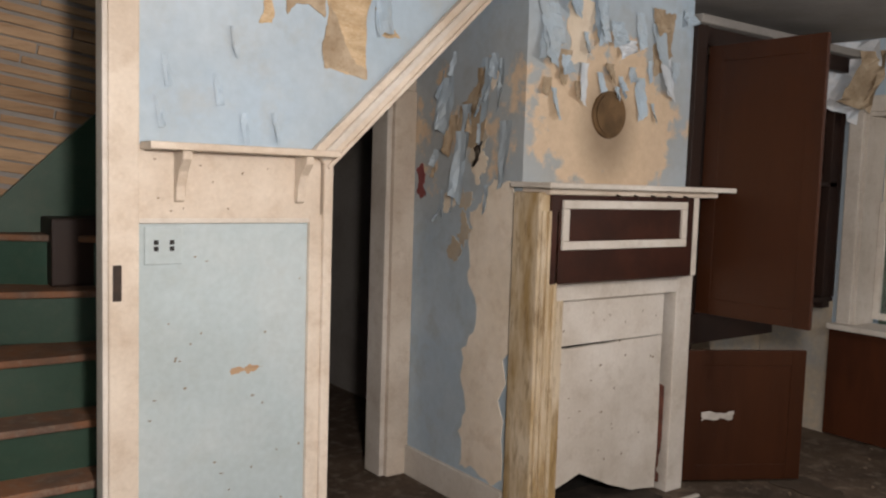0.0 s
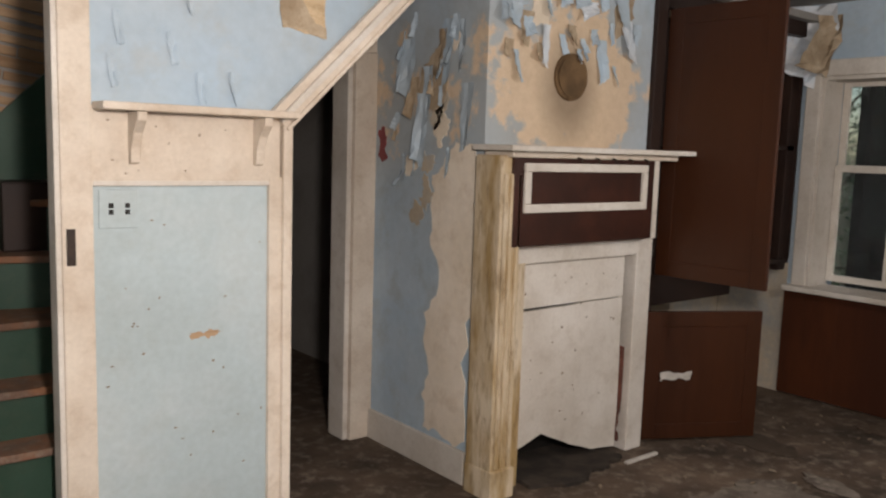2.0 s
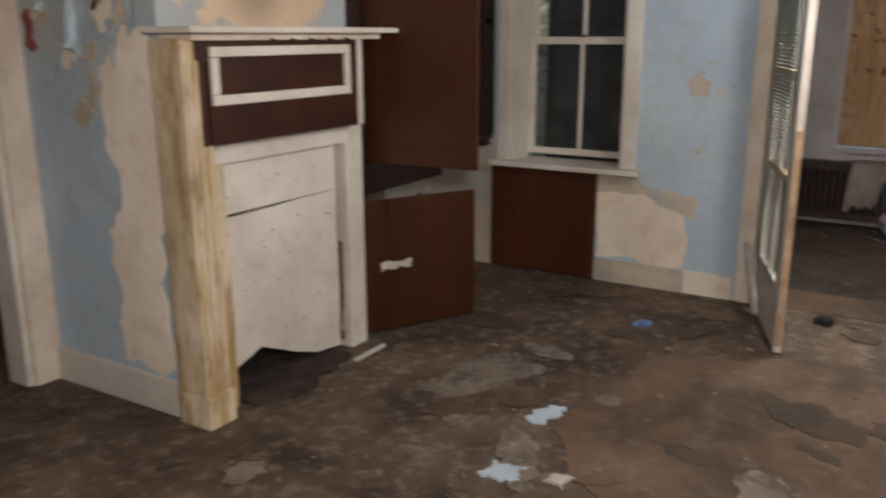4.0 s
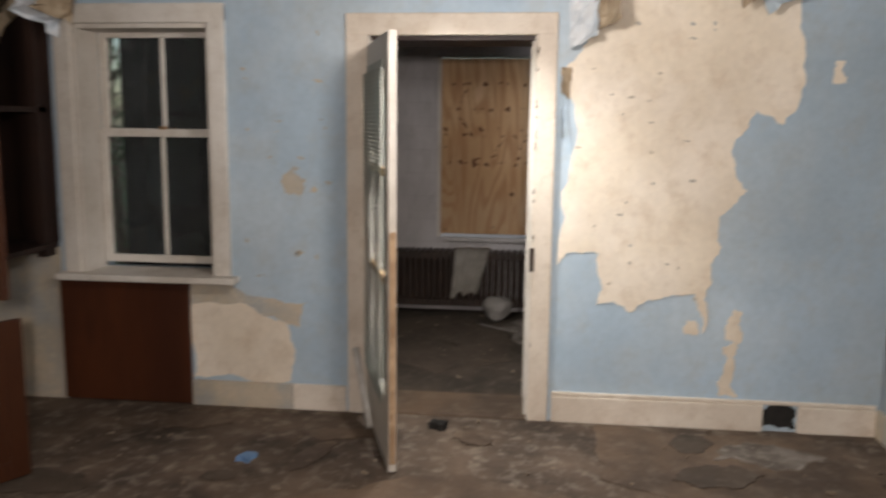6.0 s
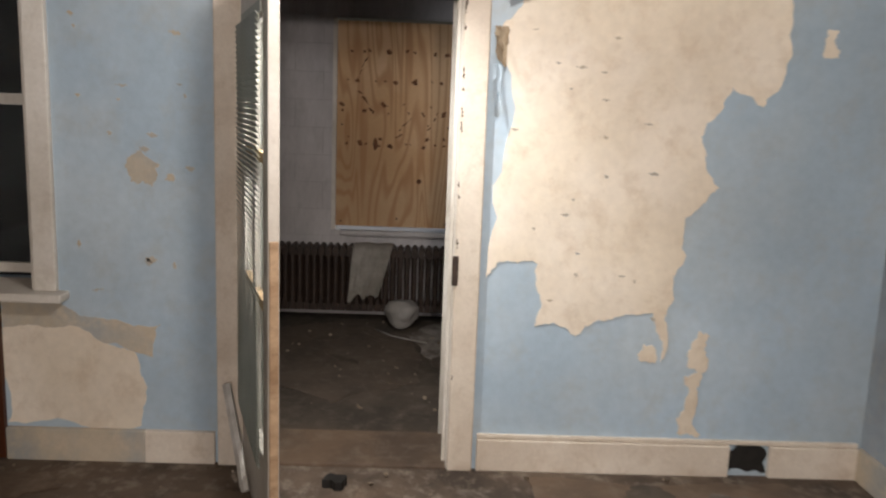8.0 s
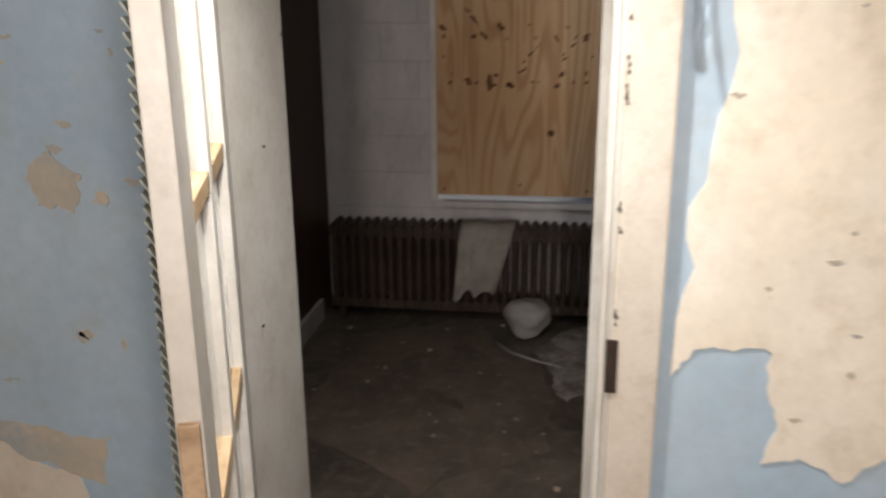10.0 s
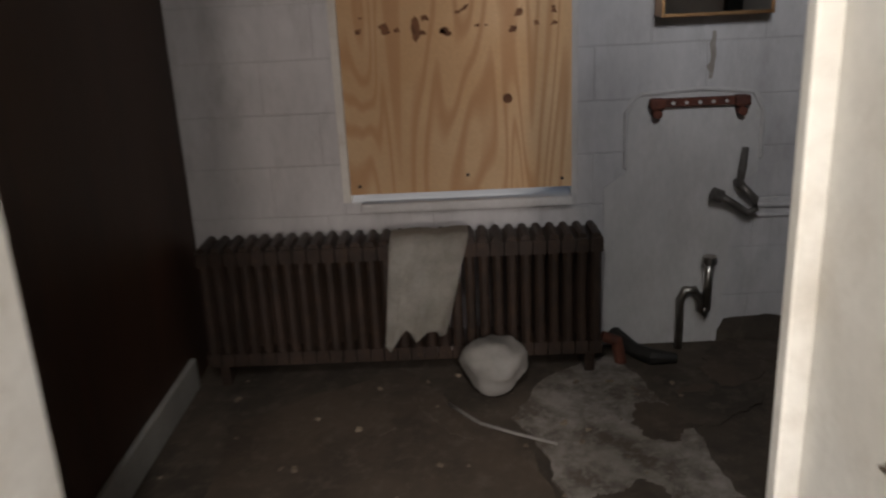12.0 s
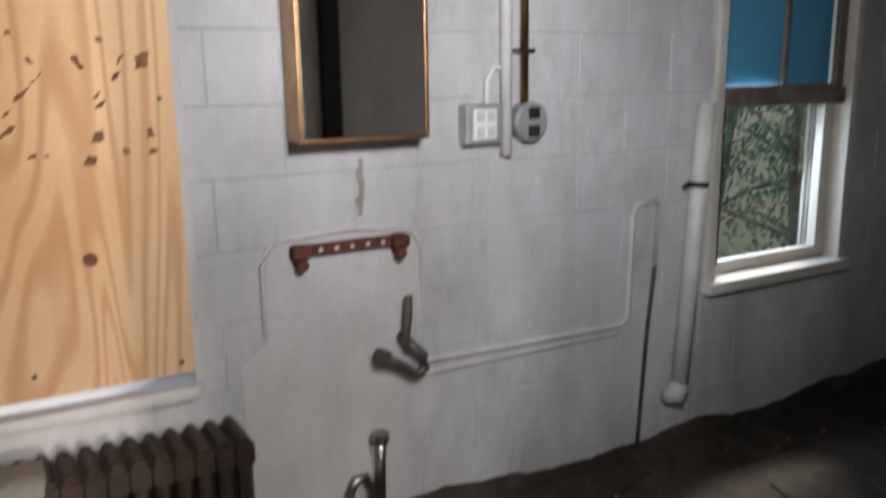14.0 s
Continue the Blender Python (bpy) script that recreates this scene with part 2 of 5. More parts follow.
def peeled(name, centre, spread, under):
    """Blue paper gone from round a centre: bare mottled plaster, a ragged edge and a grey stain below."""
    m = mat(name, (0.40, 0.51, 0.61), (0.46, 0.55, 0.62), 0.5, 1.6, 25, 0.35, (0.36, 0.40, 0.42), 0.7)
    n, l = m.node_tree.nodes, m.node_tree.links
    b = n["Principled BSDF"]

    def math_node(op, a, z):
        x = n.new("ShaderNodeMath")
        x.operation = op
        for k, v in enumerate((a, z)):
            if isinstance(v, (int, float)):
                x.inputs[k].default_value = v
            else:
                l.new(v, x.inputs[k])
        return x.outputs["Value"]

    def noise_fac(scale, detail):
        t = n.new("ShaderNodeTexNoise")
        t.inputs["Scale"].default_value, t.inputs["Detail"].default_value, t.inputs["Roughness"].default_value = scale, detail, 0.65
        l.new(geo, t.inputs["Vector"])
        return t.outputs["Fac"]

    def blend(f, col, lo, hi, amount):
        r = n.new("ShaderNodeMapRange")
        r.inputs["From Min"].default_value, r.inputs["From Max"].default_value, r.inputs["To Max"].default_value = lo, hi, amount
        l.new(f, r.inputs["Value"])
        x = n.new("ShaderNodeMix")
        x.data_type = "RGBA"
        l.new(r.outputs["Result"], x.inputs["Factor"])
        l.new(b.inputs["Base Color"].links[0].from_socket, x.inputs["A"])
        if isinstance(col, tuple):
            x.inputs["B"].default_value = (*col, 1)
        else:
            l.new(col, x.inputs["B"])
        l.new(x.outputs["Result"], b.inputs["Base Color"])

    geo = n.new("ShaderNodeTexCoord").outputs["Object"]
    sep = n.new("ShaderNodeSeparateXYZ")
    l.new(geo, sep.inputs["Vector"])
    dx = math_node("DIVIDE", math_node("SUBTRACT", sep.outputs["X"], centre[0]), spread[0])
    dz = math_node("DIVIDE", math_node("SUBTRACT", sep.outputs["Z"], centre[1]), spread[1])
    d = math_node("SQRT", math_node("ADD", math_node("MULTIPLY", dx, dx), math_node("MULTIPLY", dz, dz)), 0.0)
    torn = math_node("ADD", d, math_node("MULTIPLY", math_node("SUBTRACT", noise_fac(4.5, 7), 0.5), 2.4))
    mottle = n.new("ShaderNodeMix")
    mottle.data_type = "RGBA"
    l.new(noise_fac(26, 5), mottle.inputs["Factor"])
    mottle.inputs["A"].default_value, mottle.inputs["B"].default_value = (*under[0], 1), (*under[1], 1)
    blend(math_node("SUBTRACT", 1.9, d), (0.33, 0.31, 0.27), 0.2, 1.1, 0.55)
    blend(math_node("SUBTRACT", 1.0, torn), mottle.outputs["Result"], 0.0, 0.16, 1.0)
    smoke = math_node("SUBTRACT", 0.24, math_node("SQRT", math_node("ADD", math_node("POWER", math_node("SUBTRACT", sep.outputs["X"], 2.734), 2.0), math_node("POWER", math_node("MULTIPLY", math_node("SUBTRACT", sep.outputs["Z"], 1.86), 0.75), 2.0)), 0.0))
    blend(smoke, (0.20, 0.15, 0.10), 0.0, 0.16, 0.75)
    return m


BREASTPAPER = peeled("peeled_breast_paper", (2.74, 1.86), (0.56, 0.40), ((0.72, 0.58, 0.42), (0.50, 0.38, 0.26)))
PLY = grained("plywood", (0.60, 0.375, 0.195), (0.40, 0.20, 0.085), (0.66, 0.45, 0.265), 4.2, 0.42, 1.0)


def glass(name, color, rough, mixf):
    m = bpy.data.materials.new(name)
    m.use_nodes = True
    b = m.node_tree.nodes["Principled BSDF"]
    b.inputs["Base Color"].default_value = (*color, 1)
    b.inputs["Transmission Weight"].default_value = mixf
    b.inputs["Roughness"].default_value = rough
    b.inputs["IOR"].default_value = 1.45
    return m


GLASS = glass("dusty_window_glass", (0.9, 0.93, 0.92), 0.05, 1.0)
BLUEFILM = glass("blue_plastic_sheet", (0.075, 0.27, 0.42), 0.5, 0.55)
MIRROR = bpy.data.materials.new("spotted_mirror")
MIRROR.use_nodes = True
MIRROR.node_tree.nodes["Principled BSDF"].inputs["Metallic"].default_value = 1.0
MIRROR.node_tree.nodes["Principled BSDF"].inputs["Base Color"].default_value = (0.86, 0.80, 0.70, 1)
MIRROR.node_tree.nodes["Principled BSDF"].inputs["Roughness"].default_value = 0.03


# ---- mesh helpers (plan units) ----
def part(name, bm, material, parent=None, label="", smooth=False):
    for v in bm.verts:
        v.co *= U
    bmesh.ops.recalc_face_normals(bm, faces=bm.faces)
    me = bpy.data.meshes.new(name)
    bm.to_mesh(me)
    bm.free()
    me.materials.append(material)
    if smooth:
        for p in me.polygons:
            p.use_smooth = True
    ob = new(name, me)
    ob.parent = parent
    if label:
        ob["label"] = label
    return ob


def thing(name, label, category, group="", kind=""):
    return tagged(new(name), label, category, group, kind)


def setting(ob, label):
    return tagged(ob, label, ob.name.split("_")[0], kind="structure")


def boxes(*dims, bevel=0.0):
    """Boxes (x0, x1, y0, y1, z0, z1) in one bmesh, with worn edges if bevel is given."""
    bm = bmesh.new()
    for x0, x1, y0, y1, z0, z1 in dims:
        r = bmesh.ops.create_cube(bm, size=1)
        for v in r["verts"]:
            v.co = Vector((x0 + (v.co.x + 0.5) * (x1 - x0), y0 + (v.co.y + 0.5) * (y1 - y0), z0 + (v.co.z + 0.5) * (z1 - z0)))
    if bevel:
        bmesh.ops.bevel(bm, geom=bm.edges[:], offset=bevel, segments=2, affect="EDGES", profile=0.6)
    return bm


def placed(bm, m):
    bmesh.ops.transform(bm, matrix=m, verts=bm.verts)
    return bm


def tube(points, r, sides=12, bm=None, cap=True):
    """A round bar along points; r is one radius or one for each point."""
    bm = bm or bmesh.new()
    pts = [Vector(p) for p in points]
    rings = []
    for i, p in enumerate(pts):
        d = (pts[min(i + 1, len(pts) - 1)] - pts[max(i - 1, 0)]).normalized()
        a = d.cross(Vector((0.31, 0.17, 0.93))).normalized()
        b = d.cross(a)
        rr = r[i] if isinstance(r, (list, tuple)) else r
        rings.append([bm.verts.new(p + rr * (math.cos(6.2832 * k / sides) * a + math.sin(6.2832 * k / sides) * b)) for k in range(sides)])
    for p, q in zip(rings, rings[1:]):
        for k in range(sides):
            bm.faces.new((p[k], p[(k + 1) % sides], q[(k + 1) % sides], q[k]))
    if cap:
        bm.faces.new(rings[0])
        bm.faces.new(rings[-1])
    return bm


def ragged(pts, rough, depth, rng):
    """A closed outline with torn edges: midpoints pushed sideways, again and again."""
    out = [Vector(p) for p in pts]
    for k in range(depth):
        nxt = []
        for a, b in zip(out, out[1:] + out[:1]):
            d = b - a
            nxt += [a, (a + b) / 2 + Vector((-d.y, d.x)) * rng.uniform(-1, 1) * rough * (0.5 if k == 0 else 1.0)]
        out = nxt
    return out


def sheet(pts, place, thick, rough=0.22, depth=4, seed=0):
    """A thin torn sheet: outline pts (u, v); place(u, v, h) gives the point h above the surface."""
    rng = random.Random(seed)
    o = ragged(pts, rough, depth, rng)
    n = len(o)
    vs, _, tris, *_ = geometry.delaunay_2d_cdt(o, [(k, (k + 1) % n) for k in range(n)], [list(range(n))], 1, 1e-5)
    bm = bmesh.new()
    top = [bm.verts.new(place(p.x, p.y, thick)) for p in vs]
    for t in tris:
        bm.faces.new([top[k] for k in t])
    rim = [e for e in bm.edges if len(e.link_faces) == 1]
    low = {v: bm.verts.new(place(p.x, p.y, 0.0)) for v, p in zip(top, vs)}
    for e in rim:
        a, b = e.verts
        bm.faces.new((a, b, low[b], low[a]))
    for v in [v for v in bm.verts if not v.link_faces]:
        bm.verts.remove(v)
    return bm


def flap(place, u, v, w, h, curl, seed=0, lean=0.0):
    """A strip of paper hanging from (u, v) down to v - h, torn at its end and curling off the wall by curl."""
    rng = random.Random(seed)
    bm = bmesh.new()
    rows, cols = 9, 5
    taper, turn = rng.uniform(0.0, 0.5), rng.choice((-1.6, 1.6))
    grid = []
    for i in range(rows):
        s = i / (rows - 1)
        row = []
        for j in range(cols):
            q = j / (cols - 1) - 0.5
            ww = w * (1 - taper * s ** 1.5)
            lift = 0.004 + curl * s ** 2 + curl * max(0.0, q * turn) * (0.4 + s) + 0.3 * curl * abs(math.sin(5 * s + 4 * q))
            row.append(bm.verts.new(place(u + q * ww + lean * s + rng.uniform(-0.08, 0.08) * w, v - h * s + rng.uniform(-0.04, 0.04) * h * (i > 0) + 0.25 * w * q * turn * s, lift)))
        grid.append(row)
    for i in range(rows - 1):
        for j in range(cols - 1):
            bm.faces.new((grid[i][j], grid[i][j + 1], grid[i + 1][j + 1], grid[i + 1][j]))
    return bm


def on_x(x):      # a wall that faces -x: u runs along y
    return lambda u, v, h: Vector((x - h, u, v))


def on_y(y):      # a wall that faces -y: u runs along x
    return lambda u, v, h: Vector((u, y - h, v))


def on_side(x):   # the breast's flank, which faces -x
    return lambda u, v, h: Vector((x - h, u, v))


def on_floor(z):
    return lambda u, v, h: Vector((u, v, z + h))


def wall_strip(axis, a0, a1, u0, u1, z0, z1, holes=()):
    """A wall a0..a1 thick along u, with rectangular holes (u0, u1, z0, z1) cut through it."""
    us = sorted({u0, u1, *[h[0] for h in holes], *[h[1] for h in holes]})
    zs = sorted({z0, z1, *[h[2] for h in holes], *[h[3] for h in holes]})
    bm = bmesh.new()
    solid = lambda i, k: 0 <= i < len(us) - 1 and 0 <= k < len(zs) - 1 and not any(
        h[0] - 1e-6 <= us[i] and us[i + 1] <= h[1] + 1e-6 and h[2] - 1e-6 <= zs[k] and zs[k + 1] <= h[3] + 1e-6 for h in holes)
    P = (lambda a, u, z: (a, u, z)) if axis == "x" else (lambda a, u, z: (u, a, z))
    for i in range(len(us) - 1):
        for k in range(len(zs) - 1):
            if not solid(i, k):
                continue
            ua, ub, za, zb = us[i], us[i + 1], zs[k], zs[k + 1]
            quads = [[(a0, ua, za), (a0, ub, za), (a0, ub, zb), (a0, ua, zb)], [(a1, ua, za), (a1, ub, za), (a1, ub, zb), (a1, ua, zb)]]
            if not solid(i - 1, k):
                quads.append([(a0, ua, za), (a1, ua, za), (a1, ua, zb), (a0, ua, zb)])
            if not solid(i + 1, k):
                quads.append([(a0, ub, za), (a1, ub, za), (a1, ub, zb), (a0, ub, zb)])
            if not solid(i, k - 1):
                quads.append([(a0, ua, za), (a1, ua, za), (a1, ub, za), (a0, ub, za)])
            if not solid(i, k + 1):
                quads.append([(a0, ua, zb), (a1, ua, zb), (a1, ub, zb), (a0, ub, zb)])
            for q in quads:
                bm.faces.new([bm.verts.new(P(*c)) for c in q])
    bmesh.ops.remove_doubles(bm, verts=bm.verts, dist=1e-5)
    return bm


CEIL = 2.75
WX, BX = 5.385, 8.2          # the door wall's face, the block wall's face
WB = 5.76                    # the door wall's back
RY = -1.29                   # the front room's right wall
# ---- large structure ----
wall_door = setting(part("wall_door", wall_strip("x", WX, WB, -3.4, 4.6, -0.1, CEIL, [(0.66, 1.60, -0.1, 2.19), (2.53, 3.36, 0.78, 2.26)]), BLUE), "thick wall in peeling blue paper with a doorway and a window")
wall_right = setting(part("wall_right", boxes((-2.6, WX, RY - 0.2, RY, -0.1, CEIL)), GREYBLUE), "blue papered wall with worn patches")
wall_rear = setting(part("wall_rear", boxes((-2.8, -2.6, RY - 0.2, 4.6, -0.1, CEIL)), BLUE), "plain blue papered wall behind the walker")
wall_stair = setting(part("wall_stair", boxes((-2.6, -0.9, 3.3, 3.42, -0.1, CEIL)), BLUE), "blue papered wall beside the stair opening")
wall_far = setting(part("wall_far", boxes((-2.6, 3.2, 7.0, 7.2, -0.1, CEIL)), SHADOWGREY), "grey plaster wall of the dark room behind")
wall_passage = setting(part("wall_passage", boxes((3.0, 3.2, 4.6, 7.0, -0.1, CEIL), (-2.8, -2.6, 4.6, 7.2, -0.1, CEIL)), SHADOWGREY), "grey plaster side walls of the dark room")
floor = setting(part("floor", boxes((-2.8, WX + 0.1, RY - 0.2, 7.2, -0.12, 0.0)), FLOOR), "dirty brown floor with dust and torn lino")
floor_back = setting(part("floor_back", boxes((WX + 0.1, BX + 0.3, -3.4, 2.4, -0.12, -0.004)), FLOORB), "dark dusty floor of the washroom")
ceiling = setting(part("ceiling", boxes((-2.8, BX + 0.3, -3.4, 7.2, CEIL, CEIL + 0.1)), SHADOWGREY), "grey plaster ceiling")
# Added lining, out of view; its grey sets what the mirror reflects.
wall_liner = setting(part("wall_liner", wall_strip("x", WB + 0.002, WB + 0.02, -3.2, 2.17, 0.0, CEIL, [(0.60, 1.66, 0.0, 2.28)]), MORTAR), "added unseen grey lining of the door wall, for the mirror")
wall_left_back = setting(part("wall_left_back", boxes((WB, BX + 0.2, 2.17, 2.3, -0.1, CEIL)), LEFTWOOD), "dark brown painted side wall")
wall_right_back = setting(part("wall_right_back", boxes((WB, BX + 0.2, -3.4, -3.2, -0.1, CEIL)), SHADOWGREY), "grey end wall of the washroom")
part("baseboard", boxes((WB + 0.3, BX - 0.26, 2.145, 2.17, 0.0, 0.13), bevel=0.006), SHADOWGREY, wall_left_back)

# block wall: a mortar core, and the blocks laid over it at the end of the file
HOLES_B = [(0.58, 1.53, 0.68, 2.30), (-2.33, -1.49, 0.67, 2.12)]
wall_block = setting(part("wall_block", wall_strip("x", BX + 0.003, BX + 0.22, -3.4, 2.3, -0.1, CEIL, HOLES_B), MORTAR), "whitewashed concrete block wall")

# chimney breast with its flue hole
breast = new("chimney_breast")
tagged(breast, "chimney breast in peeling blue paper above a mantel", "chimney breast", kind="structure")
for name, dims in (("pier", (2.37, 2.60, 3.45, 4.45, 0, CEIL)), ("pier", (3.42, 3.60, 3.45, 4.45, 0, CEIL)), ("lintel", (2.60, 3.42, 3.45, 4.45, 1.20, CEIL)), ("fireback", (2.60, 3.42, 3.75, 4.45, 0, 1.20))):
    part(name, boxes(dims), BREASTPAPER, breast)
# The flue hole is a solid disc; its inner darkness is painted brown.
part("flue_cover", tube([(2.94, 3.447, 2.07), (2.94, 3.436, 2.07), (2.94, 3.425, 2.07), (2.94, 3.438, 2.07)], [0.122, 0.120, 0.105, 0.10], 28), DARKRING, breast, "brown disc in place of the round flue hole")
part("baseboard", boxes((2.345, 2.37, 3.50, 4.36, 0, 0.17), bevel=0.006), WHITE, breast)
side = on_side(2.37)
part("plaster_patch", sheet([(3.52, 0.22), (3.86, 0.2), (3.82, 0.9), (3.84, 1.55), (3.66, 1.72), (3.52, 1.7)], side, 0.005, seed=3), PLASTER, breast)
part("plaster_patch", sheet([(3.75, 1.95), (4.0, 1.85), (3.95, 2.1), (3.8, 2.2)], side, 0.005, seed=4), PAPERBACK, breast)
part("red_mark", sheet([(4.25, 1.62), (4.30, 1.60), (4.34, 1.64), (4.32, 1.70), (4.35, 1.76), (4.29, 1.80), (4.26, 1.74), (4.28, 1.68)], side, 0.004, 0.2, 3, seed=5), RED, breast, "smear of red paint")
front = on_y(3.45)
part("plaster_patch", sheet([(2.62, 2.3), (2.76, 2.3), (2.80, 2.62), (2.66, 2.66)], front, 0.004, seed=10), PLASTER, breast)
part("plaster_patch", sheet([(3.28, 2.3), (3.40, 2.35), (3.44, 2.65), (3.30, 2.66)], front, 0.004, seed=11), PAPERBACK, breast)
rng = random.Random(5)
for k in range(17):
    u = 2.45 + 1.1 * (k + rng.random()) / 17
    # Every fifth flap is pale paper: a highlight put into the colour.
    part("paper_flap", flap(front, u, 2.26 + rng.uniform(0, 0.42), rng.uniform(0.06, 0.13), rng.uniform(0.08, 0.22), rng.uniform(0.010, 0.035), k, rng.uniform(-0.04, 0.04)), (BLUE, BLUE, PAPERBACK, BLUE, SILVERPAPER)[k % 5], breast)
for k in range(9):
    part("paper_flap", flap(side, 3.55 + 0.62 * (k + rng.random()) / 9, 1.9 + rng.uniform(0, 0.45), rng.uniform(0.06, 0.12), rng.uniform(0.15, 0.36), rng.uniform(0.010, 0.03), 40 + k, rng.uniform(-0.03, 0.03)), PAPERBACK if k in (3, 6) else BLUE, breast)
for k in range(26):
    rg = random.Random(700 + k)
    fl_side = k % 2 == 0
    u = rg.uniform(3.6, 4.25) if fl_side else rg.uniform(2.45, 3.5)
    v = rg.uniform(1.5, 2.5) if fl_side else rg.uniform(2.15, 2.6)
    part("paper_blister", flap(side if fl_side else front, u, v, rg.uniform(0.02, 0.06), rg.uniform(0.06, 0.16), rg.uniform(0.008, 0.03), 700 + k, rg.uniform(-0.03, 0.03)), PAPERBACK if k % 7 == 3 else BLUE, breast)
for k in range(9):
    rg = random.Random(740 + k)
    u, v, w, h = rg.uniform(3.66, 4.2), rg.uniform(1.3, 2.3), rg.uniform(0.03, 0.07), rg.uniform(0.05, 0.14)
    part("plaster_patch", sheet([(u - w, v), (u, v - h), (u + w, v - h * 0.3), (u + w * 0.4, v + h)], side, 0.004, 0.35, 4, seed=740 + k), rg.choice((GREYPLASTER, PLASTER)), breast)
# A white wall in darker plaster: the alcove's shade is in the colour.
tagged(part("wall_cupboard", boxes((3.60, WX, 4.05, 4.2, -0.1, CEIL)), GREYPLASTER), "white plaster wall behind the cupboard, shade in its colour", "wall", kind="structure")
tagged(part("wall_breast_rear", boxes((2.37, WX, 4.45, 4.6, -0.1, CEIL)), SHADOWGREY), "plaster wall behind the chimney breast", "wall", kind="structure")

# doorway at the back of the passage, beside the breast
door_passage = thing("door_passage", "cream door casing at the end of a dark passage", "door casing", kind="structure")
part("jamb", boxes((2.195, 2.24, 4.39, 4.55, 0, 2.2), bevel=0.005), WHITE, door_passage)
part("casing", boxes((2.225, 2.37, 4.36, 4.40, 0, 2.2), bevel=0.008), CREAM, door_passage)
part("head", boxes((1.0, 2.37, 4.37, 4.41, 2.2, 2.33), bevel=0.008), CREAM, door_passage)
tagged(part("wall_over_passage", boxes((0.9, 2.37, 4.41, 4.6, 2.33, CEIL), (0.2, 0.9, 4.41, 4.6, -0.1, CEIL)), SHADOWGREY), "plaster wall round the passage door", "wall", kind="structure")
dado = tagged(part("wainscot", boxes((-2.6, 3.0, 6.93, 7.0, 0, 0.72), bevel=0.01), DARKBROWN), "dark brown wainscot of the far room", "wainscot", kind="structure")

# ---- stair enclosure: post, panel, shelf, sloping trim ----
PY = 3.30
panel_wall = thing("stair_panel", "cream framed stair side panel with pale blue boarding", "panelling", kind="structure")
EL = (1.256, 1.752)  # the elbow of the trim
part("boarding", boxes((0.53, 1.20, PY + 0.012, PY + 0.05, 0, 1.53)), PANELBLUE, panel_wall)
part("post", boxes((0.435, 0.535, PY - 0.012, PY + 0.10, 0, CEIL), bevel=0.008), CREAM, panel_wall, "cream painted post with a chipped edge")
part("post_edge", boxes((0.418, 0.437, PY - 0.004, PY + 0.08, 0, CEIL), bevel=0.006), WHITE, panel_wall)
part("stile", boxes((1.165, 1.225, PY - 0.006, PY + 0.05, 0, 1.56), bevel=0.006), CREAM, panel_wall)
part("rail", boxes((0.53, 1.21, PY - 0.004, PY + 0.05, 1.53, 1.79)), CREAM, panel_wall, "cream rail with scuffs and small chips")
part("bead", boxes((0.535, 1.165, PY - 0.006, PY + 0.014, 1.527, 1.545), bevel=0.004), WHITE, panel_wall)
part("trim", boxes((1.217, 1.256, PY - 0.022, PY + 0.06, 0, 1.755), bevel=0.008), CREAM, panel_wall)
L = 1.42
m = Matrix.Translation((EL[0], 0, EL[1])) @ Matrix.Rotation(-radians(44.3), 4, "Y")
part("sloping_trim", placed(boxes((-0.03, L, PY - 0.024, PY + 0.06, 0.0, 0.095), bevel=0.008), m), CREAM, panel_wall, "cream moulded trim that climbs with the stair")
part("sloping_bead", placed(boxes((-0.03, L, PY - 0.040, PY - 0.022, 0.040, 0.065), bevel=0.006), m), WHITE, panel_wall)
part("sloping_bead", placed(boxes((-0.03, L, PY - 0.034, PY - 0.022, 0.0, 0.016), bevel=0.004), m), CREAM, panel_wall)
bm = bmesh.new()
outline = [(0.53, 1.785), (1.20, 1.785), (2.15, 2.73), (2.15, CEIL), (0.53, CEIL)]
a = [bm.verts.new((x, PY + 0.008, z)) for x, z in outline]
b = [bm.verts.new((x, PY + 0.05, z)) for x, z in outline]
bm.faces.new(a), bm.faces.new(b[::-1])
for i in range(5):
    bm.faces.new((a[i], a[(i + 1) % 5], b[(i + 1) % 5], b[i]))
part("papered_board", bm, BLUE, panel_wall, "blue papered slope wall, paper torn near the top")
pw = on_y(PY + 0.008)
YELLOWED = mat("yellowed_plaster", (0.66, 0.52, 0.34), (0.50, 0.36, 0.21), 0.85, 14, 60, 0.5, (0.74, 0.63, 0.47), 0.8, stretch=(1, 1, 2.5), lo=0.35, hi=0.65)
part("plaster_patch", sheet([(1.225, 2.115), (1.405, 2.09), (1.40, 2.3), (1.47, 2.75), (1.16, 2.75), (1.235, 2.34)], pw, 0.003, 0.05, 4, seed=21), YELLOWED, panel_wall, "bare yellowed plaster where paper came off")
part("paper_edge", sheet([(1.222, 2.112), (1.41, 2.087), (1.405, 2.13), (1.36, 2.14), (1.30, 2.24), (1.24, 2.36)], pw, 0.005, 0.1, 4, seed=22), PAPERBACK, panel_wall)
part("paper_edge", sheet([(1.02, 2.75), (1.045, 2.42), (1.065, 2.29), (1.10, 2.335), (1.15, 2.34), (1.22, 2.30), (1.21, 2.46), (1.18, 2.75)], pw, 0.005, 0.1, 4, seed=23), PAPERBACK, panel_wall, "brown torn backing of the paper")
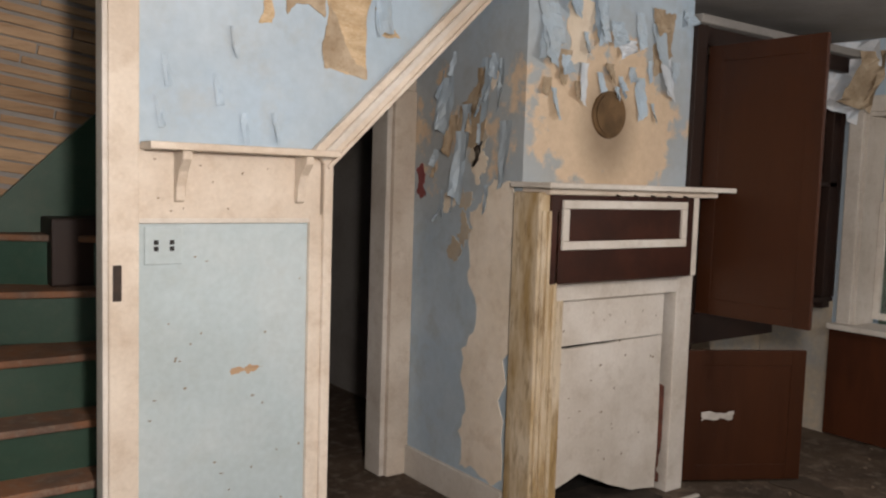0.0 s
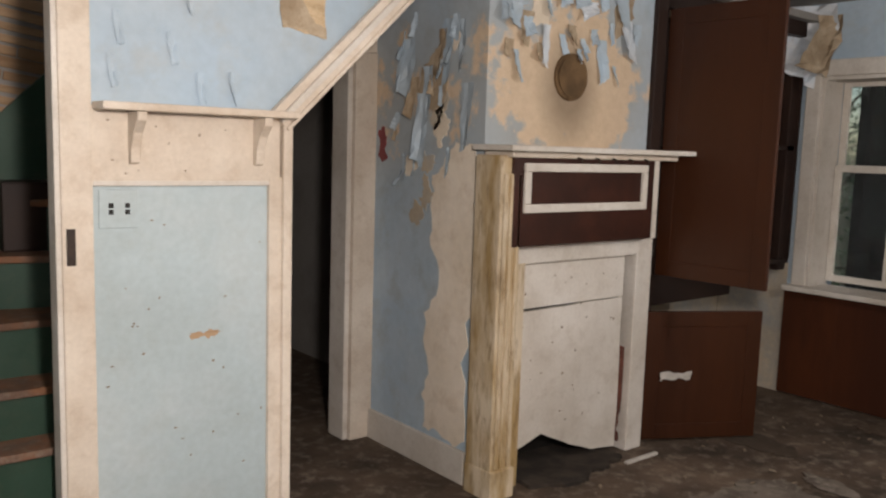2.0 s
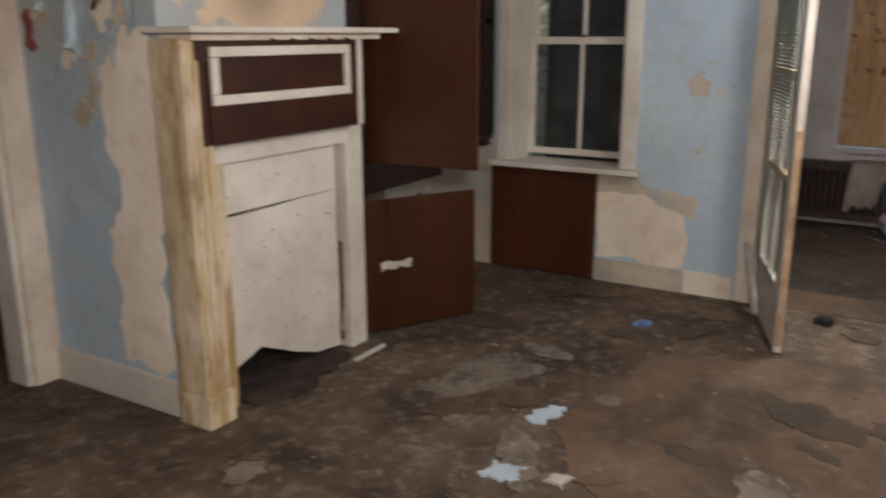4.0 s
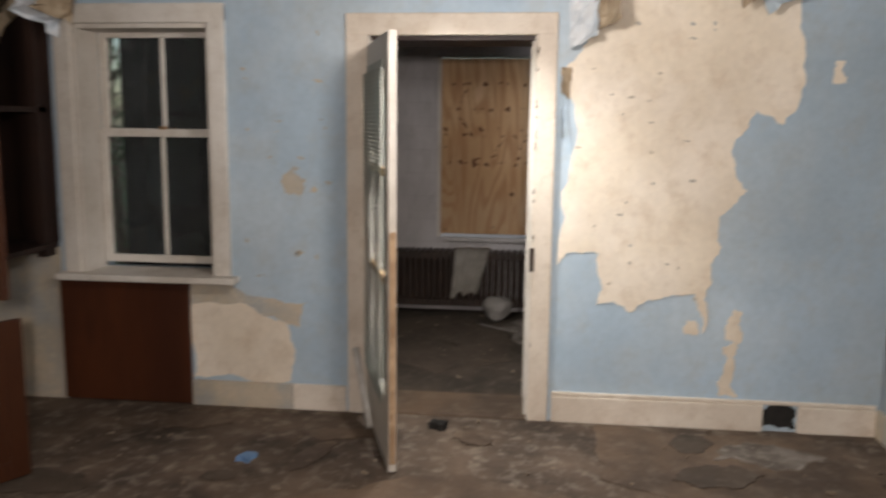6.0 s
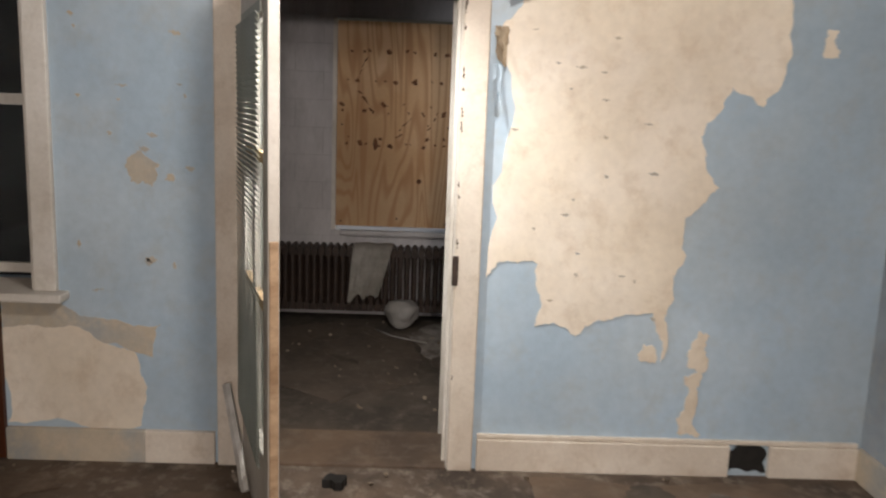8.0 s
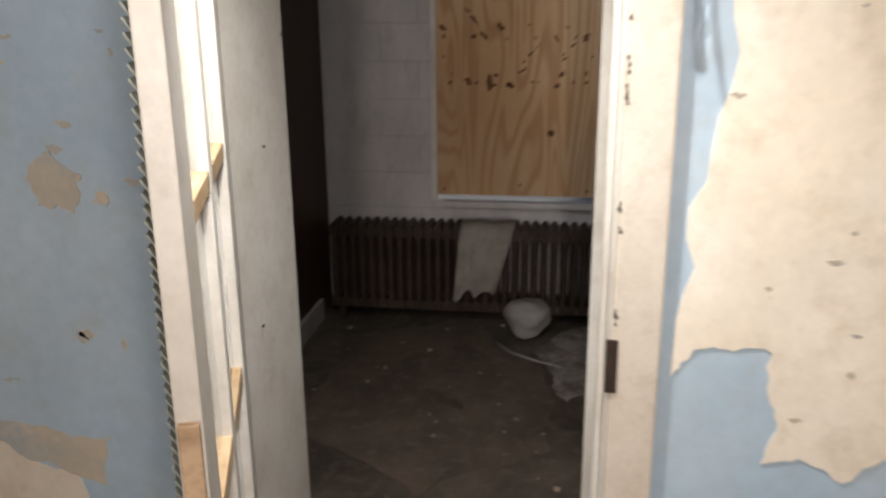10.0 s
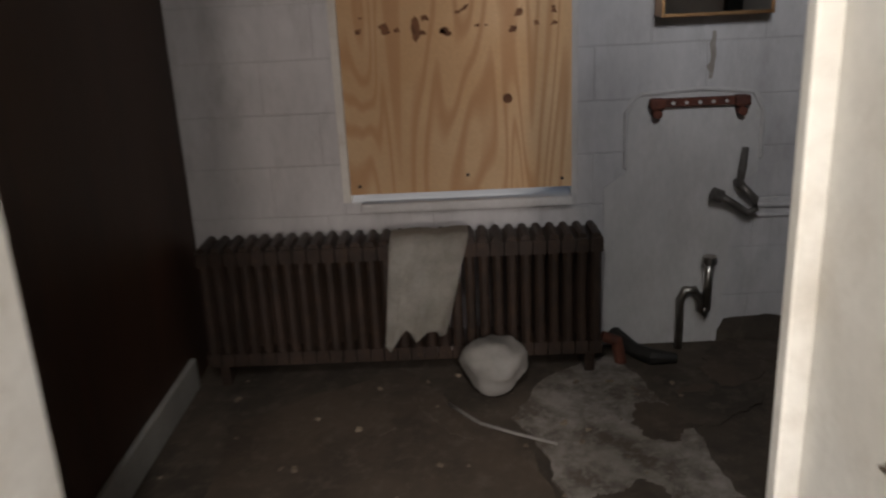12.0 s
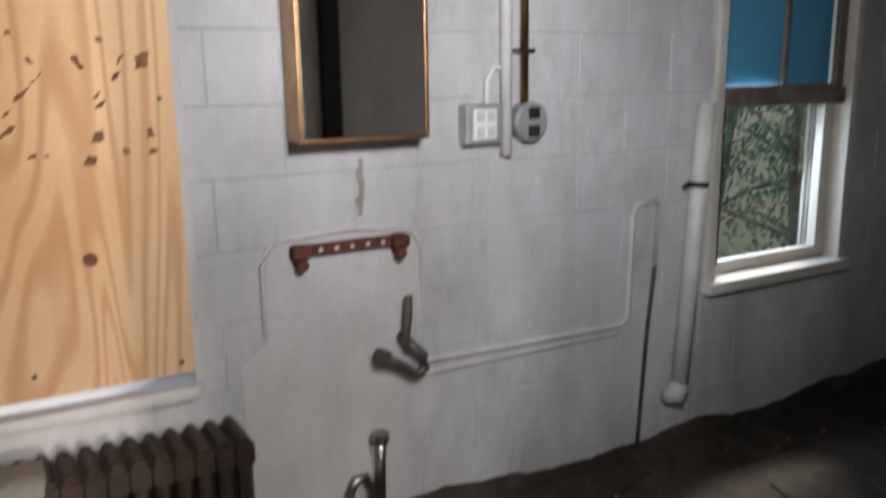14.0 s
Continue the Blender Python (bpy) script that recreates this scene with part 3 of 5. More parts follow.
part("plaster_patch", sheet([(0.955, 2.245), (1.005, 2.25), (1.02, 2.45), (1.0, 2.75), (0.97, 2.75), (0.985, 2.4)], pw, 0.004, 0.12, 4, seed=24), YELLOWED, panel_wall)
part("plaster_patch", sheet([(1.44, 2.37), (1.56, 2.265), (1.47, 2.265), (1.455, 2.31)], pw, 0.005, 0.1, 3, seed=25), YELLOWED, panel_wall)
part("paper_flap", flap(pw, 1.10, 2.72, 0.17, 0.26, 0.07, 62, 0.03), PAPERBACK, panel_wall, "brown curl of torn paper")
part("paper_flap", flap(pw, 1.45, 2.60, 0.06, 0.34, 0.04, 64), BLUE, panel_wall)
for k, (u, v) in enumerate([(0.62, 2.10), (0.60, 1.96), (0.80, 2.05), (0.90, 1.92), (1.02, 1.93), (0.86, 2.22)]):
    part("paper_blister", flap(pw, u, v, 0.028, 0.11, 0.010, 80 + k, 0.01), BLUE, panel_wall)
soffit = bmesh.new()
pts = [(1.25, 1.80), (2.25, 2.74)]
q = [soffit.verts.new((x, y, z)) for x, z in pts for y in (PY + 0.06, 4.40)] + [soffit.verts.new((x, y, z + 0.06)) for x, z in pts for y in (PY + 0.06, 4.40)]
for f in ((0, 1, 3, 2), (4, 5, 7, 6), (0, 1, 5, 4), (2, 3, 7, 6), (0, 2, 6, 4), (1, 3, 7, 5)):
    soffit.faces.new([q[i] for i in f])
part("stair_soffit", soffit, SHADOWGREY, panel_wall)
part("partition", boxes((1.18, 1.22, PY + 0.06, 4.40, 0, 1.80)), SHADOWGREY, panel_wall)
part("strike_plate", boxes((0.448, 0.476, PY - 0.017, PY - 0.010, 1.27, 1.39), bevel=0.002), IRON, panel_wall, "rusty latch plate")

shelf = thing("wall_shelf", "narrow cream wall shelf on two shaped brackets", "shelf")
part("board", boxes((0.535, 1.225, PY - 0.13, PY - 0.006, 1.775, 1.80), bevel=0.006), CREAM, shelf)


def shelf_bracket(x):
    bm = bmesh.new()
    prof = [(0, 0.0), (-0.10, 0.0), (-0.095, -0.03), (-0.05, -0.07), (-0.028, -0.12), (-0.026, -0.17), (0, -0.175)]
    rows = [[bm.verts.new((x + dx, PY - 0.006 + y, 1.775 + z)) for y, z in prof] for dx in (-0.016, 0.016)]
    bm.faces.new(rows[0]), bm.faces.new(rows[1][::-1])
    for i in range(len(prof)):
        j = (i + 1) % len(prof)
        bm.faces.new((rows[0][i], rows[0][j], rows[1][j], rows[1][i]))
    bmesh.ops.bevel(bm, geom=bm.edges[:], offset=0.003, segments=1, affect="EDGES")
    return bm


for x in (0.665, 1.115):
    part("bracket", shelf_bracket(x), CREAM, shelf)

outlet = thing("wall_outlet", "pale blue painted double socket plate on the panel", "outlet")
part("plate", boxes((0.555, 0.685, PY + 0.004, PY + 0.013, 1.385, 1.515), bevel=0.004), PANELBLUE, outlet)
for x in (0.594, 0.648):
    for z in (1.440, 1.462):
        part("socket", boxes((x - 0.008, x + 0.008, PY + 0.001, PY + 0.006, z - 0.008, z + 0.008), bevel=0.002), BLACK, outlet)

# stair behind the post
stair = thing("stair", "green painted winding stair with worn wooden treads", "stair")
STEPS = [(3.44, 0.21), (3.44, 0.42), (3.45, 0.62), (3.58, 0.80), (3.74, 1.01)]
for i, (y, z) in enumerate(STEPS):
    part("riser", boxes((-0.9, 0.70, y + 0.02, y + 0.05, z - 0.21, z - 0.025)), GREENP, stair, "green painted riser")
    part("tread", boxes((-0.9, 0.70, y - 0.01, y + 0.30, z - 0.028, z), bevel=0.007), TREAD, stair, "worn brown tread with dust")
for i, (dy, z, w) in enumerate([(0.0, 1.22, 14), (0.1, 1.43, 30)]):
    m = Matrix.Translation((0.68, 3.92 + dy, 0)) @ Matrix.Rotation(-radians(w), 4, "Z")
    part("riser", placed(boxes((-1.3, 0.0, 0.02, 0.05, z - 0.21, z - 0.025)), m), GREENP, stair, "green painted riser")
    part("tread", placed(boxes((-1.3, 0.0, -0.01, 0.40, z - 0.028, z), bevel=0.007), m), TREAD, stair, "worn brown tread with dust")
part("stringer", boxes((0.70, 0.73, PY + 0.1, 4.40, 0, 1.75)), DARKBROWN, stair)
wall_green = setting(part("wall_green", boxes((-0.9, 0.73, 4.42, 4.5, -0.1, CEIL), (-1.0, -0.9, 3.42, 4.5, -0.1, CEIL)), GREENP), "dark green painted stairwell wall")
lath = thing("lath_wall", "bare wooden lath strips on the stairwell slope", "lath", kind="structure")
for k in range(26):
    mm = Matrix.Translation((0.72, 4.40, 1.52 + k * 0.052)) @ Matrix.Rotation(radians(8), 4, "Y")
    cuts = sorted([-1.6, *[-1.6 + 1.6 * q for q in (0.35 + 0.2 * math.sin(k * 2.1), 0.75 + 0.15 * math.sin(k * 3.7))], 0.0])
    for ca, cb in zip(cuts, cuts[1:]):
        part("lath_strip", placed(boxes((ca + 0.004, cb - 0.004, -0.014, -0.002 + 0.003 * math.sin(k), 0, 0.038 + 0.008 * math.sin(k * 5 + ca)), bevel=0.003), mm), LATH, lath)
bm = bmesh.new()
tri = [(-0.9, 0.0), (0.72, 0.0), (0.72, 2.02), (0.27, 1.573), (-0.9, 0.42)]
a = [bm.verts.new((x, 4.34, z)) for x, z in tri]
b = [bm.verts.new((x, 4.38, z)) for x, z in tri]
bm.faces.new(a), bm.faces.new(b[::-1])
for i in range(5):
    bm.faces.new((a[i], a[(i + 1) % 5], b[(i + 1) % 5], b[i]))
part("green_boarding", bm, GREENP, wall_green)
# Dark brown block, placed to fit the camera's view.
step_box = tagged(part("stair_box", boxes((0.42, 0.66, 4.10, 4.33, 1.22, 1.50), bevel=0.01), DARKBROWN), "dark brown block above the stair treads", "box")

# ---- fireplace ----
mantel = thing("mantelpiece", "cream mantelpiece, stained, with a maroon frieze and boarded hearth", "fireplace")
part("shelf", boxes((2.30, 3.80, 3.18, 3.46, 1.685, 1.712), bevel=0.008), WHITE, mantel, "thin chipped mantel shelf")
part("bed_mould", boxes((2.36, 3.62, 3.24, 3.44, 1.655, 1.687), bevel=0.01), CREAM, mantel)
part("pilaster", boxes((2.325, 2.462, 3.275, 3.46, 0, 1.665), bevel=0.01), STAINED, mantel, "smoke-stained cream pilaster with flutes")
for x in (2.340, 2.378, 2.425):
    part("flute", boxes((x, x + 0.022, 3.262, 3.280, 0.16, 1.58), bevel=0.006), STAINED, mantel)
part("plinth", boxes((2.318, 2.475, 3.262, 3.46, 0, 0.15), bevel=0.008), STAINED, mantel)
part("frieze", boxes((2.39, 3.44, 3.262, 3.46, 1.235, 1.655), bevel=0.004), MAROON, mantel, "maroon painted frieze with bare edges")
part("frieze_edge", boxes((3.44, 3.48, 3.258, 3.46, 1.235, 1.655), bevel=0.005), WHITE, mantel)
x0, x1, z0, z1, w = 2.455, 3.37, 1.395, 1.632, 0.042
for d in ((x0, x1, z0, z0 + w), (x0, x1, z1 - w, z1), (x0, x0 + w, z0 + w, z1 - w), (x1 - w, x1, z0 + w, z1 - w)):
    part("frieze_moulding", boxes((d[0], d[1], 3.245, 3.264, d[2], d[3]), bevel=0.007), WHITE, mantel)
part("surround_leg", boxes((3.44, 3.575, 3.345, 3.46, 0, 1.25), bevel=0.006), WHITE, mantel)
part("surround_leg", boxes((2.462, 2.575, 3.345, 3.46, 0, 1.14), bevel=0.004), STAINED, mantel)
part("surround_head", boxes((2.462, 3.575, 3.347, 3.46, 1.135, 1.237), bevel=0.004), WHITE, mantel)
part("hearth_board", boxes((2.575, 3.385, 3.385, 3.41, 0.90, 1.137)), WHITE, mantel, "warped white board closing the hearth")
bm = sheet([(2.575, 0.16), (2.78, 0.22), (3.0, 0.12), (3.2, 0.05), (3.385, 0.03), (3.385, 0.895), (3.0, 0.888), (2.575, 0.885)], on_y(3.41), 0.024, 0.02, 3, seed=14)
part("hearth_board", bm, WHITE, mantel, "warped white board closing the hearth")
part("rust_strip", sheet([(3.39, 0.05), (3.43, 0.05), (3.44, 0.6), (3.40, 0.62)], on_y(3.40), 0.006, 0.2, 4, seed=15), RUST, mantel)
# Flat black sheet closing the gap behind the hearth boards.
part("soot_back", boxes((2.60, 3.42, 3.62, 3.64, 0, 1.2)), BLACK, mantel)
for k in range(5):
    part("nail", tube([(2.80 + 0.13 * k, 3.24, 1.66), (2.80 + 0.13 * k, 3.215, 1.655), (2.80 + 0.13 * k, 3.212, 1.64)], 0.005, 6), IRON, mantel)

# ---- cupboard beside the fireplace ----
cup = thing("wall_cupboard_unit", "red-brown built-in cupboard with both doors hanging open", "cupboard")
part("stile", boxes((3.60, 3.70, 3.42, 3.50, 0, 2.62), bevel=0.006), DARKBROWN, cup)
part("stile", boxes((5.27, 5.37, 3.52, 3.58, 0.9, 2.62), bevel=0.006), DARKBROWN, cup)
part("top_rail", boxes((3.70, 5.27, 3.44, 3.50, 2.52, 2.62), bevel=0.006), DARKBROWN, cup)
part("cornice", boxes((3.58, 5.37, 3.38, 3.50, 2.62, 2.67), bevel=0.01), SHADOWGREY, cup)
part("mid_rail", boxes((3.70, 4.55, 3.44, 3.50, 0.80, 0.98), bevel=0.006), DARKBROWN, cup)
part("shelf", boxes((3.62, 5.37, 3.50, 4.04, 0.95, 0.98)), DARKBROWN, cup)
part("shelf", boxes((3.62, 5.37, 3.52, 4.04, 1.75, 1.78)), DARKBROWN, cup)
part("back", boxes((3.62, 5.37, 4.02, 4.04, 0.98, 2.62)), DARKBROWN, cup)


def cupboard_door(a, b, z0, z1, inset):
    (ax, ay), (bx, by) = a, b
    w = math.hypot(bx - ax, by - ay)
    m = Matrix.Translation((ax, ay, 0)) @ Matrix.Rotation(math.atan2(by - ay, bx - ax), 4, "Z")
    d = part("door", placed(boxes((0, w, -0.012, 0.012, z0, z1), bevel=0.005), m), BROWN, cup, "red-brown varnished door swung open")
    for q in ((0.0, 0.09, z0, z1), (w - 0.09, w, z0, z1), (0.09, w - 0.09, z0, z0 + 0.09), (0.09, w - 0.09, z1 - 0.09, z1)):
        part("door_frame", placed(boxes((q[0], q[1], -0.017, -0.011, q[2], q[3]), bevel=0.003), m), BROWN, d)
    return d, m


cupboard_door((3.70, 3.40), (3.72, 2.72), 1.00, 2.50, 0)
low, lowm = cupboard_door((3.63, 3.40), (4.27, 3.05), 0.02, 0.785, 0)
part("torn_label", placed(sheet([(0.10, 0.37), (0.29, 0.38), (0.30, 0.43), (0.16, 0.43), (0.10, 0.42)], lambda u, v, h: Vector((u, -0.018 - h, v)), 0.003, 0.2, 3, seed=17), lowm), SCRAP, low, "scrap of white label")
part("end_panel", boxes((WX - 0.014, WX - 0.002, 3.5, 4.04, 0.98, 2.62)), DARKBROWN, cup)
# White below the shelf too; darker plaster carries the shade here.
part("plaster_end", boxes((WX - 0.014, WX - 0.002, 3.5, 4.04, 0.0, 0.95)), GREYPLASTER, cup)
pipe = thing("alcove_pipe", "white waste pipe with a bend behind the cupboard door", "pipe")
part("tube", tube([(4.75, 3.85, 0.0), (4.75, 3.85, 0.40), (4.78, 3.85, 0.5), (4.95, 3.85, 0.52)], 0.06, 14), PVC, pipe, smooth=True)

# ---- window of the front room ----
window_1 = thing("window_1", "white sash window, dark outside, deep painted reveal", "window", kind="structure")
for d in ((3.36, 3.46), (2.43, 2.53)):
    part("casing", boxes((WX - 0.03, WX + 0.005, d[0], d[1], 0.80, 2.36), bevel=0.008), WHITE, window_1)
part("casing", boxes((WX - 0.032, WX + 0.005, 2.43, 3.46, 2.26, 2.37), bevel=0.008), WHITE, window_1)
part("sill", boxes((WX - 0.10, WX + 0.24, 2.385, 3.49, 0.762, 0.80), bevel=0.008), WHITE, window_1, "worn white window sill")
part("lining", boxes((WX, WX + 0.25, 3.335, 3.362, 0.80, 2.26), (WX, WX + 0.25, 2.528, 2.55, 0.80, 2.26), (WX, WX + 0.25, 2.55, 3.335, 2.235, 2.262)), WHITE, window_1)


def sash(parent, x, y0, y1, z0, z1, mat_, bars, pane, st=0.045):
    s = part("sash", boxes((x, x + 0.03, y0, y0 + st, z0, z1), (x, x + 0.03, y1 - st, y1, z0, z1), (x, x + 0.03, y0 + st, y1 - st, z0, z0 + st), (x, x + 0.03, y0 + st, y1 - st, z1 - st, z1)), mat_, parent)
    for yb in bars:
        part("muntin", boxes((x + 0.004, x + 0.026, yb - 0.012, yb + 0.012, z0 + st, z1 - st), bevel=0.003), mat_, s)
    g = part("pane", boxes((x + 0.012, x + 0.016, y0 + st, y1 - st, z0 + st, z1 - st)), pane, s)
    g.visible_shadow = False
    return s


sash(window_1, 5.60, 2.56, 3.33, 0.83, 1.655, WHITE, [2.93], GLASS)
sash(window_1, 5.635, 2.56, 3.33, 1.615, 2.25, WHITE, [2.93], GLASS)
part("sash_lock", boxes((5.585, 5.62, 2.90, 2.94, 1.655, 1.675), bevel=0.004), COPPER, window_1)
# Added board: the dark outside the panes is put into its colour.
tagged(part("shutter_board", boxes((WB + 0.03, WB + 0.06, 2.31, 3.275, 0.6, 2.5)), NIGHT), "added near-black board that darkens the window panes", "board")
redboard = tagged(part("red_board", boxes((WX - 0.035, WX - 0.004, 2.69, 3.10, 0.01, 0.755), (WX - 0.033, WX - 0.004, 3.10, 3.50, 0.01, 0.755), bevel=0.003), REDBOARD), "red-brown varnished boards leaning under the window sill", "board")

wl = on_x(WX)
part("plaster_patch", sheet([(2.69, 0.17), (2.08, 0.17), (2.05, 0.35), (2.1, 0.52), (2.20, 0.55), (2.38, 0.64), (2.69, 0.62)], wl, 0.004, 0.12, seed=41), PLASTER, wall_door)
part("stain_patch", sheet([(2.69, 0.62), (2.02, 0.50), (1.98, 0.66), (2.3, 0.68), (2.45, 0.76), (2.69, 0.75)], wl, 0.003, 0.15, seed=42), GREYPLASTER, wall_door)
part("plaster_patch", sheet([(2.10, 1.30), (2.0, 1.28), (1.97, 1.38), (2.05, 1.44), (2.11, 1.40)], wl, 0.004, 0.3, seed=43), GREYPLASTER, wall_door)
part("plaster_patch", sheet([(1.95, 1.31), (1.91, 1.30), (1.90, 1.33), (1.93, 1.34)], wl, 0.004, 0.3, 3, seed=44), GREYPLASTER, wall_door)
big = [(0.52, 0.92), (0.47, 0.99), (0.29, 0.99), (0.29, 0.70), (0.20, 0.72), (0.10, 0.66), (0.0, 0.74), (-0.25, 0.78), (-0.30, 0.55), (-0.33, 0.95),
       (-0.38, 1.05), (-0.36, 1.22), (-0.50, 1.36), (-0.45, 1.42), (-0.40, 1.58), (-0.52, 1.80), (-0.66, 1.72), (-0.74, 1.85), (-0.75, 2.15), (-0.72, 2.4), (-0.5, 2.7), (0.3, 2.7), (0.36, 2.2), (0.5, 2.02)]
part("plaster_patch", sheet(big, wl, 0.005, 0.16, 4, seed=45), PLASTER, wall_door, "large patch of bare cream plaster")
for k, p in enumerate([[(-0.41, 0.20), (-0.52, 0.20), (-0.50, 0.50), (-0.42, 0.48)], [(-0.44, 0.52), (-0.50, 0.5), (-0.52, 0.68), (-0.47, 0.7)], [(-0.90, 1.95), (-0.97, 1.94), (-0.96, 2.05), (-0.91, 2.06)], [(-0.20, 0.56), (-0.28, 0.54), (-0.27, 0.62), (-0.22, 0.63)]]):
    part("plaster_patch", sheet(p, wl, 0.004, 0.25, seed=50 + k), PLASTER, wall_door)
for k, (u, v, w, h, c, mt) in enumerate([(0.42, 2.50, 0.16, 0.36, 0.10, SILVERPAPER), (0.30, 2.62, 0.12, 0.40, 0.14, PAPERBACK), (0.50, 2.02, 0.06, 0.16, 0.05, PAPERBACK), (0.51, 1.86, 0.04, 0.22, 0.03, BLUE), (-0.42, 2.68, 0.10, 0.34, 0.10, PAPERBACK), (-0.60, 2.66, 0.24, 0.32, 0.08, BLUE), (-0.90, 2.68, 0.18, 0.30, 0.06, BLUE), (0.95, 2.72, 0.3, 0.30, 0.06, BLUE), (0.6, 2.70, 0.14, 0.30, 0.08, SILVERPAPER)]):
    part("paper_flap", flap(wl, u, v, w, h, c, 90 + k), mt, wall_door)
for k, (u, v, w, h, c, mt) in enumerate([(3.42, 2.74, 0.30, 0.50, 0.14, SILVERPAPER), (3.62, 2.58, 0.24, 0.42, 0.20, PAPERBACK), (3.30, 2.66, 0.14, 0.40, 0.18, PAPERBACK)]):
    part("paper_flap", flap(wl, u, v, w, h, c, 110 + k), mt, wall_door)
wr = lambda u, v, h: Vector((u, RY + h, v))
for k, p in enumerate([[(5.0, 0.35), (5.1, 0.4), (5.08, 1.0), (4.98, 0.9)], [(5.05, 1.6), (5.15, 1.65), (5.12, 2.0), (5.04, 1.95)], [(4.7, 1.0), (4.85, 1.05), (4.8, 1.3), (4.7, 1.2)], [(4.2, 0.5), (4.5, 0.5), (4.4, 1.6), (4.2, 1.4)]]):
    part("plaster_patch", sheet(p, wr, 0.004, 0.25, seed=120 + k), GREYPLASTER, wall_right)
part("baseboard", boxes((-2.6, WX - 0.02, RY, RY + 0.025, 0, 0.16), bevel=0.006), GREYPLASTER, wall_right)

for k in range(26):
    rg = random.Random(300 + k)
    u, v, w, h = rg.uniform(-0.3, 0.45), rg.uniform(0.75, 2.3), rg.uniform(0.008, 0.03), rg.uniform(0.003, 0.012)
    part("plaster_scar", sheet([(u - w, v), (u, v - h), (u + w, v + h * 0.5), (u, v + h)], on_x(WX - 0.005), 0.0015, 0.3, 3, seed=300 + k), GREYPLASTER, wall_door)
for k in range(18):
    rg = random.Random(340 + k)
    u, v, w, h = rg.uniform(1.78, 2.4), rg.uniform(0.8, 2.3), rg.uniform(0.006, 0.03), rg.uniform(0.004, 0.02)
    part("paper_scar", sheet([(u - w, v), (u, v - h), (u + w, v + h * 0.5), (u, v + h)], wl, 0.002, 0.35, 3, seed=340 + k), GREYPLASTER, wall_door)
# baseboards of the door wall, with a hole drawn as a black sheet
for y0, y1, mt in ((-0.66, 0.53, CREAM), (RY + 0.02, -0.85, CREAM), (1.74, 2.06, CREAM), (2.06, 2.69, GREYPLASTER)):
    part("baseboard", boxes((WX - 0.028, WX + 0.002, y0, y1, 0, 0.155), bevel=0.006), mt, wall_door)
part("baseboard_cap", boxes((WX - 0.018, WX + 0.002, RY + 0.02, 0.53, 0.157, 0.178), bevel=0.005), CREAM, wall_door)
# No opening is cut: black colour gives the shade inside the hole.
part("gnawed_hole", sheet([(-0.66, 0.02), (-0.85, 0.02), (-0.83, 0.14), (-0.74, 0.17), (-0.66, 0.12)], on_x(WX), 0.003, 0.2, 3, seed=130), BLACK, wall_door)

# ---- doorway and glazed door ----
door_frame = thing("door_1", "cream painted door casing and deep panelled jamb", "door", kind="structure")
for y0, y1 in ((0.55, 0.665), (1.60, 1.725)):
    part("casing", boxes((WX - 0.035, WX + 0.003, y0, y1, 0, 2.30), bevel=0.008), CREAM, door_frame)
part("casing", boxes((WX - 0.037, WX + 0.003, 0.55, 1.725, 2.19, 2.31), bevel=0.008), CREAM, door_frame)
part("jamb", boxes((WX, WB + 0.015, 0.655, 0.672, 0, 2.19), bevel=0.003), WHITE, door_frame)
part("jamb", boxes((WX, WB + 0.065, 1.582, 1.607, 0, 2.19), bevel=0.003), WHITE, door_frame)
part("door_stop", boxes((WX + 0.05, WX + 0.075, 0.672, 0.690, 0, 2.17), bevel=0.004), WHITE, door_frame)
part("far_casing", boxes((WB + 0.002, WB + 0.028, 0.60, 0.70, 0, 2.28), bevel=0.004), WHITE, door_frame)
part("far_casing", boxes((WB + 0.022, WB + 0.05, 1.609, 1.70, 0, 2.28), bevel=0.004), DARKBROWN, door_frame)
part("head_jamb", boxes((WX, WB + 0.01, 0.672, 1.59, 2.165, 2.19)), DARKBROWN, door_frame)
part("threshold", boxes((WX - 0.02, WB + 0.02, 0.672, 1.59, -0.005, 0.012), bevel=0.004), LINO, door_frame)
part("strike_plate", boxes((WX - 0.041, WX - 0.032, 0.648, 0.676, 0.885, 1.02), bevel=0.002), IRON, door_frame, "rusty strike plate")

DARKCHIP = mat("bare_dark_wood", (0.07, 0.05, 0.035), (0.13, 0.10, 0.075), 0.9, 20, 60, 0.4)
for k in range(20):
    rg = random.Random(900 + k)
    v = 2.12 - 0.85 * rg.random() ** 1.3 if k < 15 else rg.uniform(0.3, 1.2)
    w, h = rg.uniform(0.001, 0.004), rg.uniform(0.005, 0.020)
    part("paint_chip", sheet([(0.656 - w, v - h), (0.661, v - h * 0.8), (0.661, v + h), (0.657 - w * 0.4, v + h * 0.5)], on_x(WX - 0.035), 0.0012, 0.3, 3, seed=900 + k), DARKCHIP, door_frame)
for k, (x, z, w, h) in enumerate([(5.52, 1.18, 0.03, 0.012), (5.58, 1.08, 0.02, 0.010), (5.47, 0.93, 0.006, 0.012), (5.50, 0.52, 0.008, 0.016), (5.62, 1.42, 0.006, 0.010)]):
    part("scratch", sheet([(x - w, z + h), (x, z - h * 0.2), (x + w, z - h), (x + w * 0.3, z + h * 0.4)], lambda u, v, q: Vector((u, 0.672 + q, v)), 0.001, 0.3, 3, seed=950 + k), DARKCHIP, door_frame)
